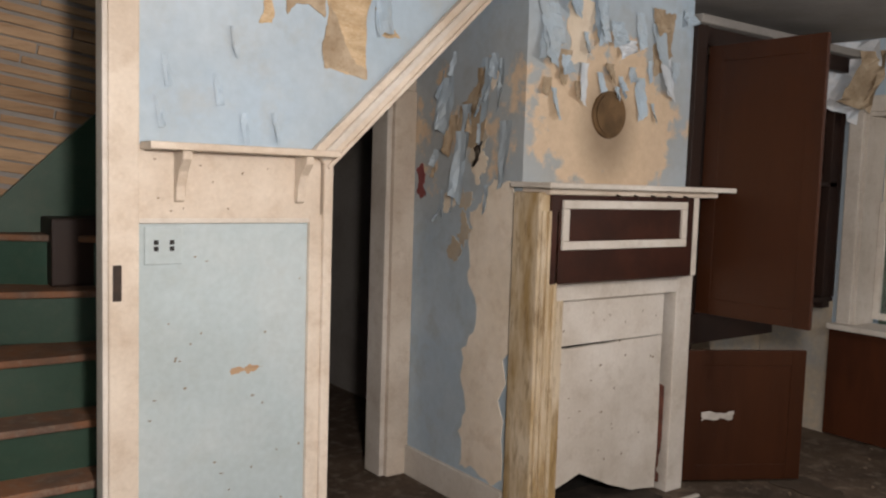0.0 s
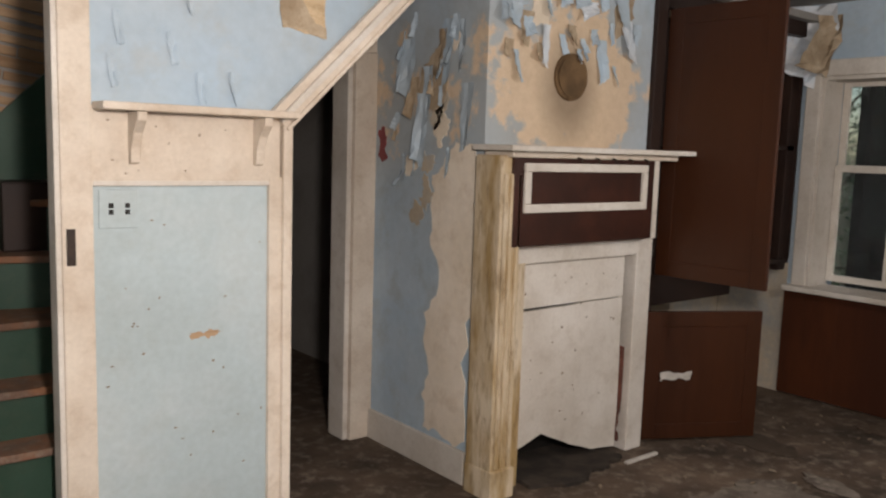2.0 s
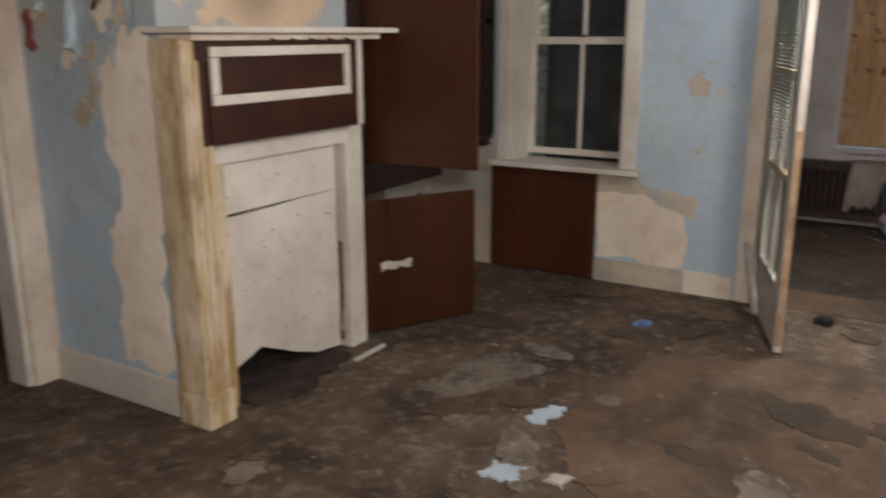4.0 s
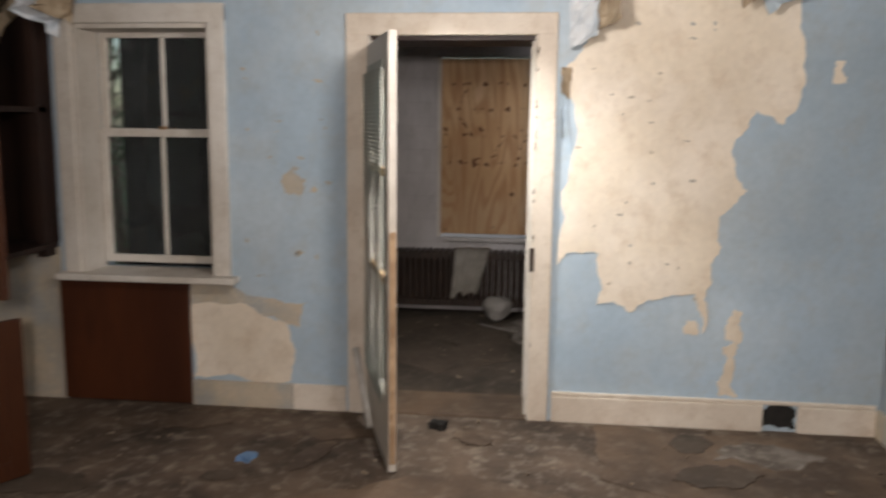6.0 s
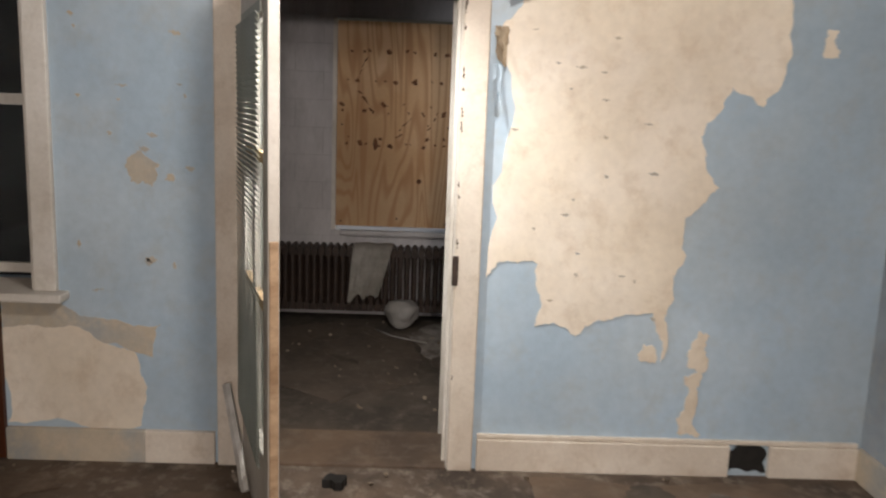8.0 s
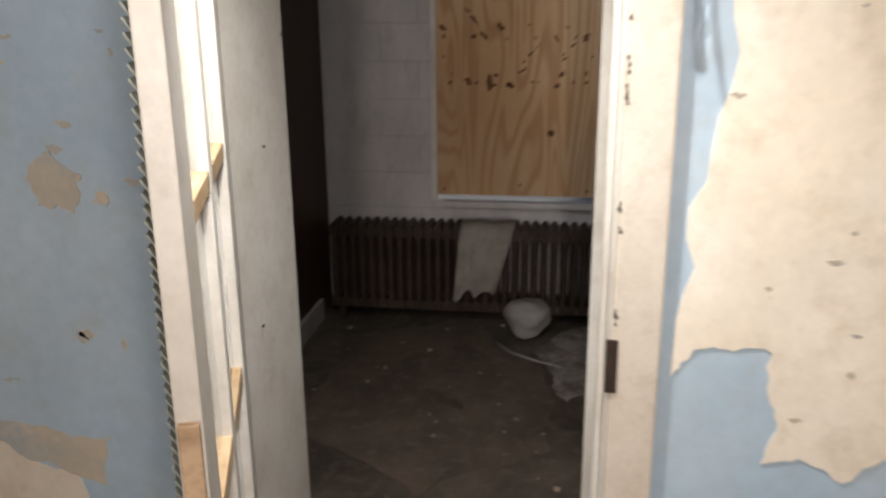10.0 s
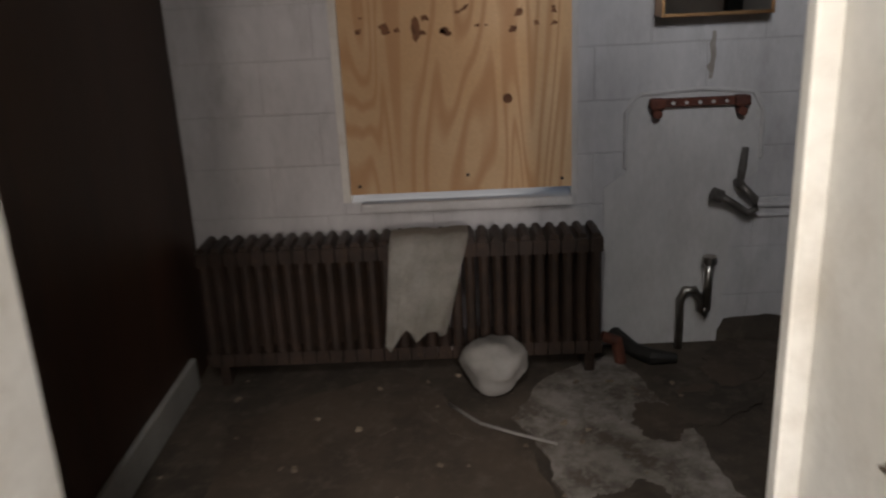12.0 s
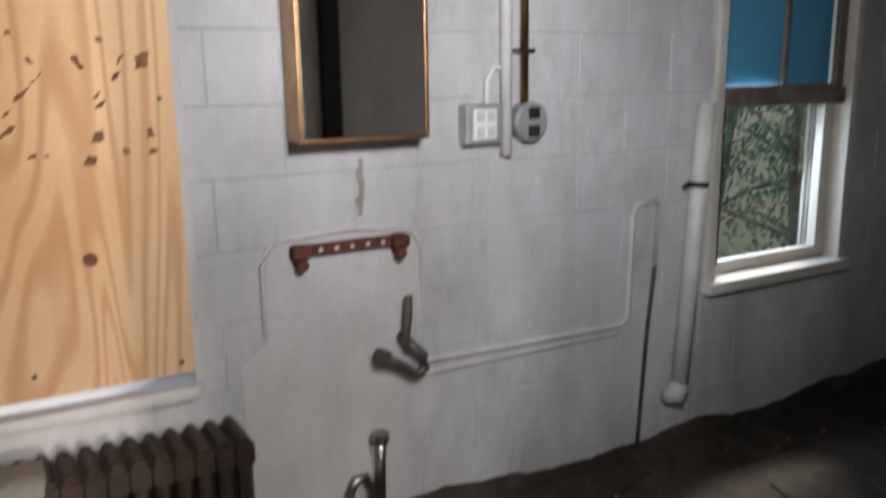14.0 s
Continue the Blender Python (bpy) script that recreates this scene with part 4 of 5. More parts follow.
for k, (x, z) in enumerate([(5.60, 1.42), (5.50, 0.95), (5.80, 1.7)]):
    part("scratch", sheet([(x - 0.012, z + 0.004), (x, z - 0.004), (x + 0.012, z), (x, z + 0.006)], lambda u, v, q: Vector((u, 1.575 - q, v)), 0.001, 0.3, 3, seed=960 + k), DARKCHIP, door_frame)

leaf = thing("glazed_door", "white glazed door with slatted blind, open, paint peeling", "door")
HX, HY, EX, EY = 5.345, 1.585, 4.53, 1.318
LW = math.hypot(EX - HX, EY - HY)
LM = Matrix.Translation((HX, HY, 0)) @ Matrix.Rotation(math.atan2(EY - HY, EX - HX), 4, "Z")
ZT = 2.13
for u0, u1 in ((0.0, 0.11), (LW - 0.13, LW)):
    part("stile", placed(boxes((u0, u1, -0.02, 0.02, 0.008, ZT), bevel=0.004), LM), WHITE, leaf)
ROWS = [0.36, 0.93, 1.47, 1.99]
part("rail", placed(boxes((0.11, LW - 0.13, -0.02, 0.02, 0.008, 0.36), bevel=0.004), LM), WHITE, leaf)
part("rail", placed(boxes((0.11, LW - 0.13, -0.02, 0.02, 1.99, ZT), bevel=0.004), LM), WHITE, leaf)
mid = (0.11 + LW - 0.13) / 2
part("muntin", placed(boxes((mid - 0.025, mid + 0.025, -0.017, 0.017, 0.36, 1.99), bevel=0.004), LM), WHITE, leaf)
for z in ROWS[1:-1]:
    for u0, u1 in ((0.11, mid - 0.025), (mid + 0.025, LW - 0.13)):
        part("muntin", placed(boxes((u0, u1, -0.016, 0.016, z - 0.02, z + 0.02), bevel=0.004), LM), BARE, leaf)
for u0, u1 in ((0.11, mid - 0.025), (mid + 0.025, LW - 0.13)):
    for za, zb in zip(ROWS, ROWS[1:]):
        g = part("pane", placed(boxes((u0, u1, -0.006, -0.003, za, zb)), LM), GLASS, leaf)
        g.visible_shadow = False
blind = part("blind", placed(boxes((0.11, LW - 0.13, -0.030, -0.022, 1.97, 2.01)), LM), SLAT, leaf, "grey-green slatted blind behind the glass")
for k in range(80):
    z = 0.34 + k * 0.0205
    part("slat", placed(boxes((0.05, LW - 0.10, -0.0015, 0.0015, -0.011, 0.011)), LM @ Matrix.Translation((0, -0.042, z)) @ Matrix.Rotation(radians(32), 4, "X")), SLAT, blind)
part("splintered_edge", placed(boxes((LW - 0.002, LW + 0.012, -0.016, 0.016, 0.05, 1.2), bevel=0.004), LM), LATH, leaf, "splintered bare wood edge")
bm = bmesh.new()
tube([(5.27, 1.66, 0.42), (5.0, 1.52, 0.05)], 0.02, 6, bm)
tube([(5.25, 1.64, 0.36), (5.08, 1.55, 0.03)], 0.014, 6, bm)
tagged(part("broken_stick", bm, SCRAP), "broken pale wood stick leaning behind the door", "stick")

# ---- washroom ----
board = thing("plywood_board", "knotty plywood sheet nailed over a window", "board")
part("sheet", boxes((BX - 0.012, BX + 0.012, 0.60, 1.50, 0.715, 2.28), bevel=0.002), PLY, board)
KNOT = mat("dark_knot", (0.22, 0.10, 0.045), (0.13, 0.055, 0.025), 0.7, 30, 80, 0.1)
pb = on_x(BX - 0.012)
rng = random.Random(12)
knots = [(0.853, 1.08, 0.020, 0.020), (1.20, 1.36, 0.018, 0.05)]
for u, v, a, b in knots:
    part("knot", sheet([(u + a * math.cos(q), v + b * math.sin(q)) for q in [k * 0.785 for k in range(8)]], pb, 0.0015, 0.1, 2, seed=int(u * 100)), KNOT, board)
def knot(u, v, w, h, lean=0.0):
    part("knot", sheet([(u - w + lean * -h, v - h * 0.7), (u + w * 0.7 - lean * h, v - h), (u + w + lean * h, v + h * 0.6), (u - w * 0.5 + lean * h, v + h)], pb, 0.0012, 0.3, 3, seed=int(u * 7919 + v * 104729) % 9999), KNOT, board)


for z, n_row in ((1.355, 11), (1.41, 5), (1.60, 8), (1.66, 4), (1.84, 9), (2.06, 8)):
    for k in range(n_row):
        u = 0.63 + 0.84 * (k + rng.random()) / n_row
        w = rng.uniform(0.006, 0.022)
        knot(u, z + rng.uniform(-0.012, 0.012), w, rng.uniform(0.5, 1.3) * w, rng.uniform(-0.6, 0.6))
for u0, v0, lean in ((1.02, 1.42, 0.9), (1.24, 1.62, -0.8), (0.80, 1.48, 0.7), (1.34, 1.86, 0.6)):
    for k in range(4):
        knot(u0 - 0.030 * lean * k + rng.uniform(-0.02, 0.02), v0 + 0.045 * k + rng.uniform(-0.012, 0.012), rng.uniform(0.005, 0.012), rng.uniform(0.010, 0.022), -lean)
for u, v in ((0.64, 0.75), (1.02, 0.78), (1.46, 0.75), (0.64, 1.5), (1.46, 1.5)):
    part("nail_head", tube([(BX - 0.011, u, v), (BX - 0.017, u, v)], 0.007, 8), IRON, board)
window_2 = thing("window_2", "white frame and sill of the boarded window", "window", kind="structure")
part("frame", boxes((BX - 0.005, BX + 0.08, 1.502, 1.535, 0.68, 2.30), bevel=0.004), WHITE, window_2)
part("frame", boxes((BX - 0.004, BX + 0.08, 0.575, 0.60, 0.68, 2.30), bevel=0.004), SMOOTH, window_2)
part("sill", boxes((BX - 0.06, BX + 0.05, 0.60, 1.46, 0.645, 0.685), bevel=0.012), SMOOTH, window_2)

rad = thing("radiator", "brown cast iron column radiator below the boarded window", "radiator")


def section(y):
    bm = bmesh.new()
    for x in (7.945, 8.015, 8.085):
        tube([(x, y, 0.10), (x, y, 0.13), (x, y, 0.52), (x, y, 0.55)], [0.016, 0.021, 0.021, 0.016], 8, bm)
    for z in (0.545, 0.12):
        bmesh.ops.create_cube(bm, size=1, matrix=Matrix.Translation((8.015, y, z)) @ Matrix.Diagonal((0.185, 0.050, 0.055, 1)))
    tube([(7.93, y, 0.575), (8.10, y, 0.575)], 0.019, 8, bm)
    return bm


first = part("section", section(0.54), IRON, rad)
for k in range(1, 29):
    o = first.copy()
    scene.collection.objects.link(o)
    o.location = (0, 0.0545 * k * U, 0)
for y in (0.56, 2.04):
    part("foot", boxes((7.95, 8.08, y - 0.02, y + 0.02, -0.004, 0.10), bevel=0.006), IRON, rad)
part("valve", tube([(8.02, 0.50, 0.12), (8.02, 0.44, 0.10), (8.02, 0.42, 0.0)], 0.025, 10), RUST, rad)

bm = bmesh.new()
rng = random.Random(3)
G = []
for i in range(15):
    s = i / 14
    row = []
    for j in range(13):
        q = j / 12
        fall = max(0.0, (i - 3) / 11)
        x = 8.03 - 0.04 * i if i <= 3 else 7.890 - (0.020 * math.sin(1.1 * j + 2.2 * s) + 0.014 * math.sin(2.3 * j - 6 * s)) * (0.4 + fall) - 0.012 * fall
        row.append(bm.verts.new((x, 1.08 + 0.25 * q + 0.05 * fall * (1 - 0.2 * q) - 0.05 * (1 - fall) * (1 - q), 0.612 + 0.004 * math.sin(j) - (0.38 + 0.04 * q + 0.018 * math.sin(j * 1.3) + 0.008 * math.sin(j * 0.7)) * fall)))
    G.append(row)
for i in range(14):
    for j in range(12):
        bm.faces.new((G[i][j], G[i][j + 1], G[i + 1][j + 1], G[i + 1][j]))
bmesh.ops.solidify(bm, geom=bm.faces[:], thickness=0.008)
tagged(part("cloth", bm, CLOTH, smooth=True), "dirty white cloth hung over the radiator", "cloth")
bm = bmesh.new()
bmesh.ops.create_icosphere(bm, subdivisions=4, radius=1)
for v in bm.verts:
    n = noise.noise(v.co * 1.6 + Vector((3, 1, 2))) * 0.25 + noise.noise(v.co * 5) * 0.05
    v.co = Vector((7.82, 0.95, 0.115)) + Vector((v.co.x * 0.11, v.co.y * 0.125, v.co.z * 0.115)) * (1 + n)
tagged(part("plastic_bag", bm, BAG, smooth=True), "crumpled pale bag on the dusty floor", "bag")

wb = on_x(BX)
DAMP = mat("damp_stain", (0.26, 0.23, 0.20), (0.34, 0.31, 0.28), 0.8, 5, 40, 0.3, (0.20, 0.16, 0.12), 0.6)
# Ragged strip in the dark floor colour along the wall's foot.
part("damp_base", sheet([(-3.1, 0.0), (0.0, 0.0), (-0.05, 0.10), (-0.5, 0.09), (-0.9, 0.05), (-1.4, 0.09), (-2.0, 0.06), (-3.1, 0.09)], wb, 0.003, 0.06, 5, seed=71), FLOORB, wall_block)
part("drip_mark", sheet([(0.045, 1.30), (0.052, 1.12), (0.065, 1.12), (0.06, 1.30)], wb, 0.002, 0.2, 3, seed=73), DAMP, wall_block)
part("whitewash_run", sheet([(-0.53, 0.70), (-0.46, 0.62), (-0.42, 0.9), (-0.44, 1.28), (-0.50, 1.28)], wb, 0.002, 0.12, 4, seed=79), SMOOTH, wall_block)
basin = thing("basin_mark", "smooth white render patch where a basin hung", "wall patch")
o = [(-0.15, 0.74), (-0.15, 0.98)] + [(-0.10 - 0.05 * math.cos(q), 1.02 + 0.05 * math.sin(q)) for q in (0.3, 0.7, 1.1, 1.5)] + [(0.33 + 0.05 * math.sin(q), 1.02 + 0.05 * math.cos(q)) for q in (0.1, 0.5, 0.9, 1.3)] + [(0.38, 0.98), (0.38, 0.76), (0.47, 0.70), (0.46, 0.0), (-0.02, 0.0), (-0.05, 0.4), (-0.08, 0.7)]
part("render_patch", sheet(o, wb, 0.006, 0.01, 2, seed=61), SMOOTH, basin)
part("paint_edge", tube([(BX - 0.008, -0.155, 0.80), (BX - 0.008, -0.155, 0.99), (BX - 0.008, -0.11, 1.065), (BX - 0.008, 0.1, 1.085), (BX - 0.008, 0.33, 1.07), (BX - 0.008, 0.385, 1.0), (BX - 0.008, 0.385, 0.78)], 0.009, 6), SMOOTH, basin)
bracket = thing("basin_bracket", "rusty iron basin hanger screwed to the wall", "bracket")
part("bar", boxes((BX - 0.035, BX - 0.006, -0.06, 0.27, 1.018, 1.052), bevel=0.006), RUST, bracket)
for y in (-0.06, 0.27):
    part("hook", boxes((BX - 0.06, BX - 0.006, y - 0.03, y + 0.03, 1.014, 1.056), bevel=0.012), RUST, bracket)
    part("bolt", tube([(BX - 0.01, y, 1.0), (BX - 0.055, y, 0.995)], 0.018, 10), RUST, bracket)
for k in range(5):
    part("rivet", tube([(BX - 0.03, 0.0 + 0.052 * k, 1.035), (BX - 0.040, 0.0 + 0.052 * k, 1.035)], 0.007, 8), SMOOTH, bracket)
tap = thing("supply_pipe", "broken grey supply pipe bent against the wall", "pipe")
part("riser", tube([(BX - 0.05, -0.08, 0.85), (BX - 0.05, -0.075, 0.78), (BX - 0.05, -0.065, 0.70)], [0.013, 0.016, 0.013], 10), PIPEGREY, tap)
part("bend", tube([(BX - 0.06, 0.02, 0.665), (BX - 0.06, -0.05, 0.62), (BX - 0.06, -0.10, 0.585), (BX - 0.06, -0.135, 0.60), (BX - 0.06, -0.13, 0.64), (BX - 0.06, -0.07, 0.70)], 0.015, 10), PIPEGREY, tap, smooth=True)
part("joint", tube([(BX - 0.06, 0.045, 0.672), (BX - 0.06, 0.005, 0.655)], 0.026, 10), PIPEGREY, tap)
part("stub", tube([(BX, -0.07, 0.70), (BX - 0.06, -0.07, 0.70)], 0.018, 10), PIPEGREY, tap)
trap = thing("waste_trap", "tarnished chrome waste trap standing out of the floor", "pipe")
part("tailpiece", tube([(BX - 0.06, 0.04, 0.40), (BX - 0.06, 0.045, 0.17)], 0.018, 12), CHROME, trap, smooth=True)
part("collar", tube([(BX - 0.06, 0.04, 0.405), (BX - 0.06, 0.04, 0.375)], 0.030, 12), CHROME, trap)
part("bend", tube([(BX - 0.06, 0.045, 0.18), (BX - 0.06, 0.055, 0.155), (BX - 0.06, 0.07, 0.17), (BX - 0.06, 0.075, 0.22), (BX - 0.06, 0.10, 0.262), (BX - 0.06, 0.135, 0.262), (BX - 0.06, 0.155, 0.22), (BX - 0.06, 0.155, 0.0)], 0.018, 12), CHROME, trap, smooth=True)

cab = thing("mirror_cabinet", "metal mirror cabinet fixed to the block wall", "cabinet")
part("body", boxes((BX - 0.115, BX, -0.125, 0.285, 1.365, 2.08), bevel=0.006), COPPER, cab)
part("mirror_door", boxes((BX - 0.123, BX - 0.115, -0.115, 0.275, 1.375, 2.07), bevel=0.002), MIRROR, cab, "spotted mirror door")
part("rim", boxes((BX - 0.127, BX - 0.114, -0.127, -0.115, 1.363, 2.08), (BX - 0.127, BX - 0.114, 0.275, 0.287, 1.363, 2.08), (BX - 0.127, BX - 0.114, -0.115, 0.275, 1.363, 1.375), bevel=0.002), COPPER, cab, "tarnished brass rim")
# Added out of view to give the mirror its dark vertical band.
post = tagged(part("wall_post", boxes((WB + 0.021, WB + 0.11, -0.76, -0.66, 0.0, CEIL), bevel=0.006), NIGHT), "added unseen black strip that the mirror reflects", "post", kind="structure")
socket = thing("socket_box", "grey metal double socket box", "outlet")
part("box", boxes((BX - 0.055, BX, -0.44, -0.30, 1.325, 1.455), bevel=0.006), BOXGREY, socket)
part("cover", boxes((BX - 0.062, BX - 0.053, -0.415, -0.325, 1.34, 1.44), bevel=0.004), PVC, socket)
for z in (1.365, 1.415):
    for y in (-0.39, -0.35):
        part("socket", boxes((BX - 0.068, BX - 0.061, y - 0.013, y + 0.013, z - 0.016, z + 0.016), bevel=0.003), SMOOTH, socket)
rnd = thing("round_outlet", "round grey outlet box with black sockets on a copper conduit", "outlet")
part("box", tube([(BX, -0.56, 1.39), (BX - 0.05, -0.56, 1.39), (BX - 0.06, -0.56, 1.39)], [0.068, 0.068, 0.058], 20), BOXGREY, rnd)
for z in (1.36, 1.42):
    part("socket", boxes((BX - 0.068, BX - 0.058, -0.585, -0.54, z - 0.02, z + 0.02), bevel=0.005), BLACK, rnd)
part("conduit", tube([(BX - 0.03, -0.545, 1.45), (BX - 0.03, -0.54, CEIL)], 0.014, 10), COPPER, rnd, smooth=True)
part("clip", boxes((BX - 0.05, BX, -0.575, -0.51, 1.62, 1.632), bevel=0.002), IRON, rnd)
cond = thing("white_conduit", "white painted conduit pipe on the block wall", "pipe")
part("tube", tube([(BX - 0.025, -0.475, 1.28), (BX - 0.025, -0.47, CEIL)], 0.02, 12), PVC, cond, smooth=True)
part("cable", tube([(BX - 0.02, -0.40, 1.455), (BX - 0.02, -0.40, 1.53), (BX - 0.02, -0.43, 1.57), (BX - 0.02, -0.465, 1.57)], 0.008, 8), PVC, cond)
vent = thing("plastic_pipe", "white plastic drain pipe held by a black strap", "pipe")
part("tube", tube([(BX - 0.05, -1.385, 1.43), (BX - 0.05, -1.31, 0.28)], 0.036, 16), PVC, vent, smooth=True)
part("elbow", tube([(BX - 0.05, -1.312, 0.30), (BX - 0.045, -1.30, 0.25), (BX, -1.29, 0.235)], 0.042, 14), PVC, vent, smooth=True)
part("strap", tube([(BX - 0.05, -1.359, 1.125), (BX - 0.05, -1.357, 1.105)], 0.041, 16), BLACK, vent)
part("strap_tail", boxes((BX - 0.06, BX - 0.045, -1.40, -1.28, 1.108, 1.122), bevel=0.002), BLACK, vent)
run = thing("supply_run", "painted water pipes running along the block wall", "pipe")
part("tube", tube([(BX - 0.006, -0.16, 0.60), (BX - 0.006, -1.03, 0.585), (BX - 0.006, -1.06, 0.61), (BX - 0.006, -1.07, 1.02), (BX - 0.006, -1.085, 1.05), (BX - 0.006, -1.18, 1.06), (BX - 0.006, -1.2, 1.03), (BX - 0.006, -1.19, 0.80)], 0.010, 10), BLOCK, run, smooth=True)
part("lower_tube", tube([(BX - 0.006, -0.16, 0.555), (BX - 0.006, -1.03, 0.555)], 0.007, 8), BLOCK, run)
part("bare_end", tube([(BX - 0.006, -1.19, 0.80), (BX - 0.006, -1.16, 0.5), (BX - 0.006, -1.13, 0.0)], 0.009, 8), PIPEGREY, run, "bare dark pipe end")

window_3 = thing("window_3", "half boarded sash window with blue sheet and trees outside", "window", kind="structure")
for y0, y1 in ((-1.515, -1.47), (-2.35, -2.305)):
    part("frame", boxes((BX - 0.02, BX + 0.20, y0, y1, 0.67, 2.12), bevel=0.006), WHITE, window_3)
part("sill", boxes((BX - 0.05, BX + 0.20, -2.36, -1.46, 0.645, 0.695), bevel=0.008), WHITE, window_3)
part("inner_frame", boxes((BX + 0.06, BX + 0.10, -2.30, -2.24, 0.70, 1.44), bevel=0.004), WHITE, window_3)
part("inner_frame", boxes((BX + 0.06, BX + 0.10, -2.24, -1.53, 0.70, 0.75), bevel=0.004), WHITE, window_3)
# Plain black strip along the left edge of the window recess.
part("tar_strip", boxes((BX + 0.05, BX + 0.09, -1.60, -1.52, 0.74, 1.42)), BLACK, window_3)
part("meeting_rail", boxes((BX + 0.01, BX + 0.09, -2.305, -1.515, 1.40, 1.47), bevel=0.006), WEATHERED, window_3)
for k, x in enumerate((0.105, 0.128, 0.151, 0.174)):
    part("track", boxes((BX + x, BX + x + 0.010, -2.306, -2.292 + 0.006 * (k % 2), 0.70, 1.42), bevel=0.002), PVC if k % 2 else BOXGREY, window_3, "pale metal sash track")
s3 = sash(window_3, BX + 0.03, -2.305, -1.515, 1.44, 2.12, WEATHERED, [-1.93], GLASS)
bl = part("blue_sheet", boxes((BX + 0.075, BX + 0.078, -2.26, -1.56, 1.485, 2.08)), BLUEFILM, s3, "blue plastic sheet behind the upper sash")

# ---- outside ----
ground = setting(part("ground", boxes((-300, 400, -300, 300, -0.6, -0.5)), SOIL), "leafy ground outside the window")


def tree(x, y, h, seed):
    rng = random.Random(seed)
    t = thing("tree", "slender young tree with many small green leaves", "tree", "trees outside the window")
    bm = bmesh.new()
    top = Vector((x + rng.uniform(-.3, .3), y + rng.uniform(-.3, .3), h))
    base = Vector((x, y, -0.5))
    trunk = [base.lerp(top, k / 6) + Vector((rng.uniform(-.06, .06), rng.uniform(-.06, .06), 0)) * (k > 0) for k in range(7)]
    tube(trunk, [0.07 - 0.009 * k for k in range(7)], 7, bm)
    leaves = bmesh.new()
    for k in range(16):
        p = base.lerp(top, rng.uniform(0.1, 0.98))
        e = p + Vector((rng.uniform(-.8, .8), rng.uniform(-.8, .8), rng.uniform(0.0, 0.7)))
        tube([p, p.lerp(e, 0.5) + Vector((0, 0, 0.08)), e], [0.02, 0.013, 0.005], 5, bm)
        for j in range(80):
            c = p.lerp(e, rng.uniform(0.25, 1.1)) + Vector((rng.gauss(0, .14), rng.gauss(0, .14), rng.gauss(0, .14)))
            r = Euler((rng.uniform(0, 6), rng.uniform(0, 6), rng.uniform(0, 6))).to_matrix()
            s = rng.uniform(0.016, 0.036)
            vs = [leaves.verts.new(c + r @ Vector(q) * s) for q in ((-1.3, 0, 0), (0, -0.55, 0.1), (1.3, 0, 0), (0, 0.55, 0.1))]
            leaves.faces.new(vs)
    part("trunk", bm, BARK, t)
    part("crown", leaves, LEAF, t)


rng = random.Random(77)
for k in range(16):
    tree(9.9 + (k % 4) * 0.75 + rng.uniform(-.2, .2), -8.6 + 0.38 * k + rng.uniform(-.2, .2), 2.4 + rng.random(), k)

for k in range(4):
    tree(8.6 + 0.7 * k, 4.6 + 0.62 * k + rng.uniform(-.2, .2), 2.6 + rng.random(), 40 + k)

# ---- floor litter ----
fl = on_floor(0.0)
part("lino_sheet", sheet([(2.3, 1.2), (3.1, 2.0), (4.1, 1.9), (4.6, 1.0), (4.2, 0.0), (3.2, -0.4), (2.2, 0.2)], fl, 0.006, 0.12, 4, seed=140), LINO, floor, "torn sheet of brown lino")
part("lino_sheet", sheet([(4.6, 0.3), (5.3, 0.3), (5.3, -0.9), (4.4, -1.1), (4.3, -0.3)], fl, 0.005, 0.1, 4, seed=141), LINO, floor, "torn sheet of brown lino")
part("dust_patch", sheet([(2.9, 2.4), (3.7, 2.3), (3.8, 2.6), (3.2, 2.75)], fl, 0.007, 0.25, 4, seed=142), PALELINO, floor)
part("dust_patch", sheet([(4.9, -0.3), (5.15, -0.5), (5.0, -0.9), (4.8, -0.7)], fl, 0.009, 0.3, 4, seed=143), PALELINO, floor)
fb = on_floor(-0.004)
part("dust_patch", sheet([(8.1, 0.45), (7.6, 0.27), (7.1, 0.25), (6.6, 0.2), (6.7, 0.55), (7.2, 0.8), (7.6, 0.9), (7.9, 0.75)], fb, 0.006, 0.14, 4, seed=144), DUSTB, floor_back, "pale patch of bare floor under torn lino")
part("lino_sheet", sheet([(8.05, 1.33), (7.7, 1.13), (7.4, 0.85), (6.6, 0.8), (6.2, 1.3), (6.6, 1.9), (7.6, 1.95)], fb, 0.005, 0.1, 4, seed=145), LINOB, floor_back, "torn sheet of brown lino")
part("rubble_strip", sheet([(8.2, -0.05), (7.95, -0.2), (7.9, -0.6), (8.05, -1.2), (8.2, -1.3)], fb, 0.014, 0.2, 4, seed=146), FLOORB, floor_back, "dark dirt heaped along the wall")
cable = tagged(part("cable", tube([(7.70, 1.13, 0.012), (7.55, 1.02, 0.012), (7.47, 0.90, 0.012), (7.39, 0.76, 0.012)], 0.006, 8), BAG, smooth=True), "pale cable lying on the floor", "cable")
iron = tagged(part("iron_scrap", tube([(8.18, 0.42, 0.05), (8.05, 0.36, 0.04), (8.0, 0.30, 0.03), (7.98, 0.20, 0.03)], [0.04, 0.03, 0.035, 0.02], 9), BLACK), "dark iron scrap beside the radiator", "scrap")
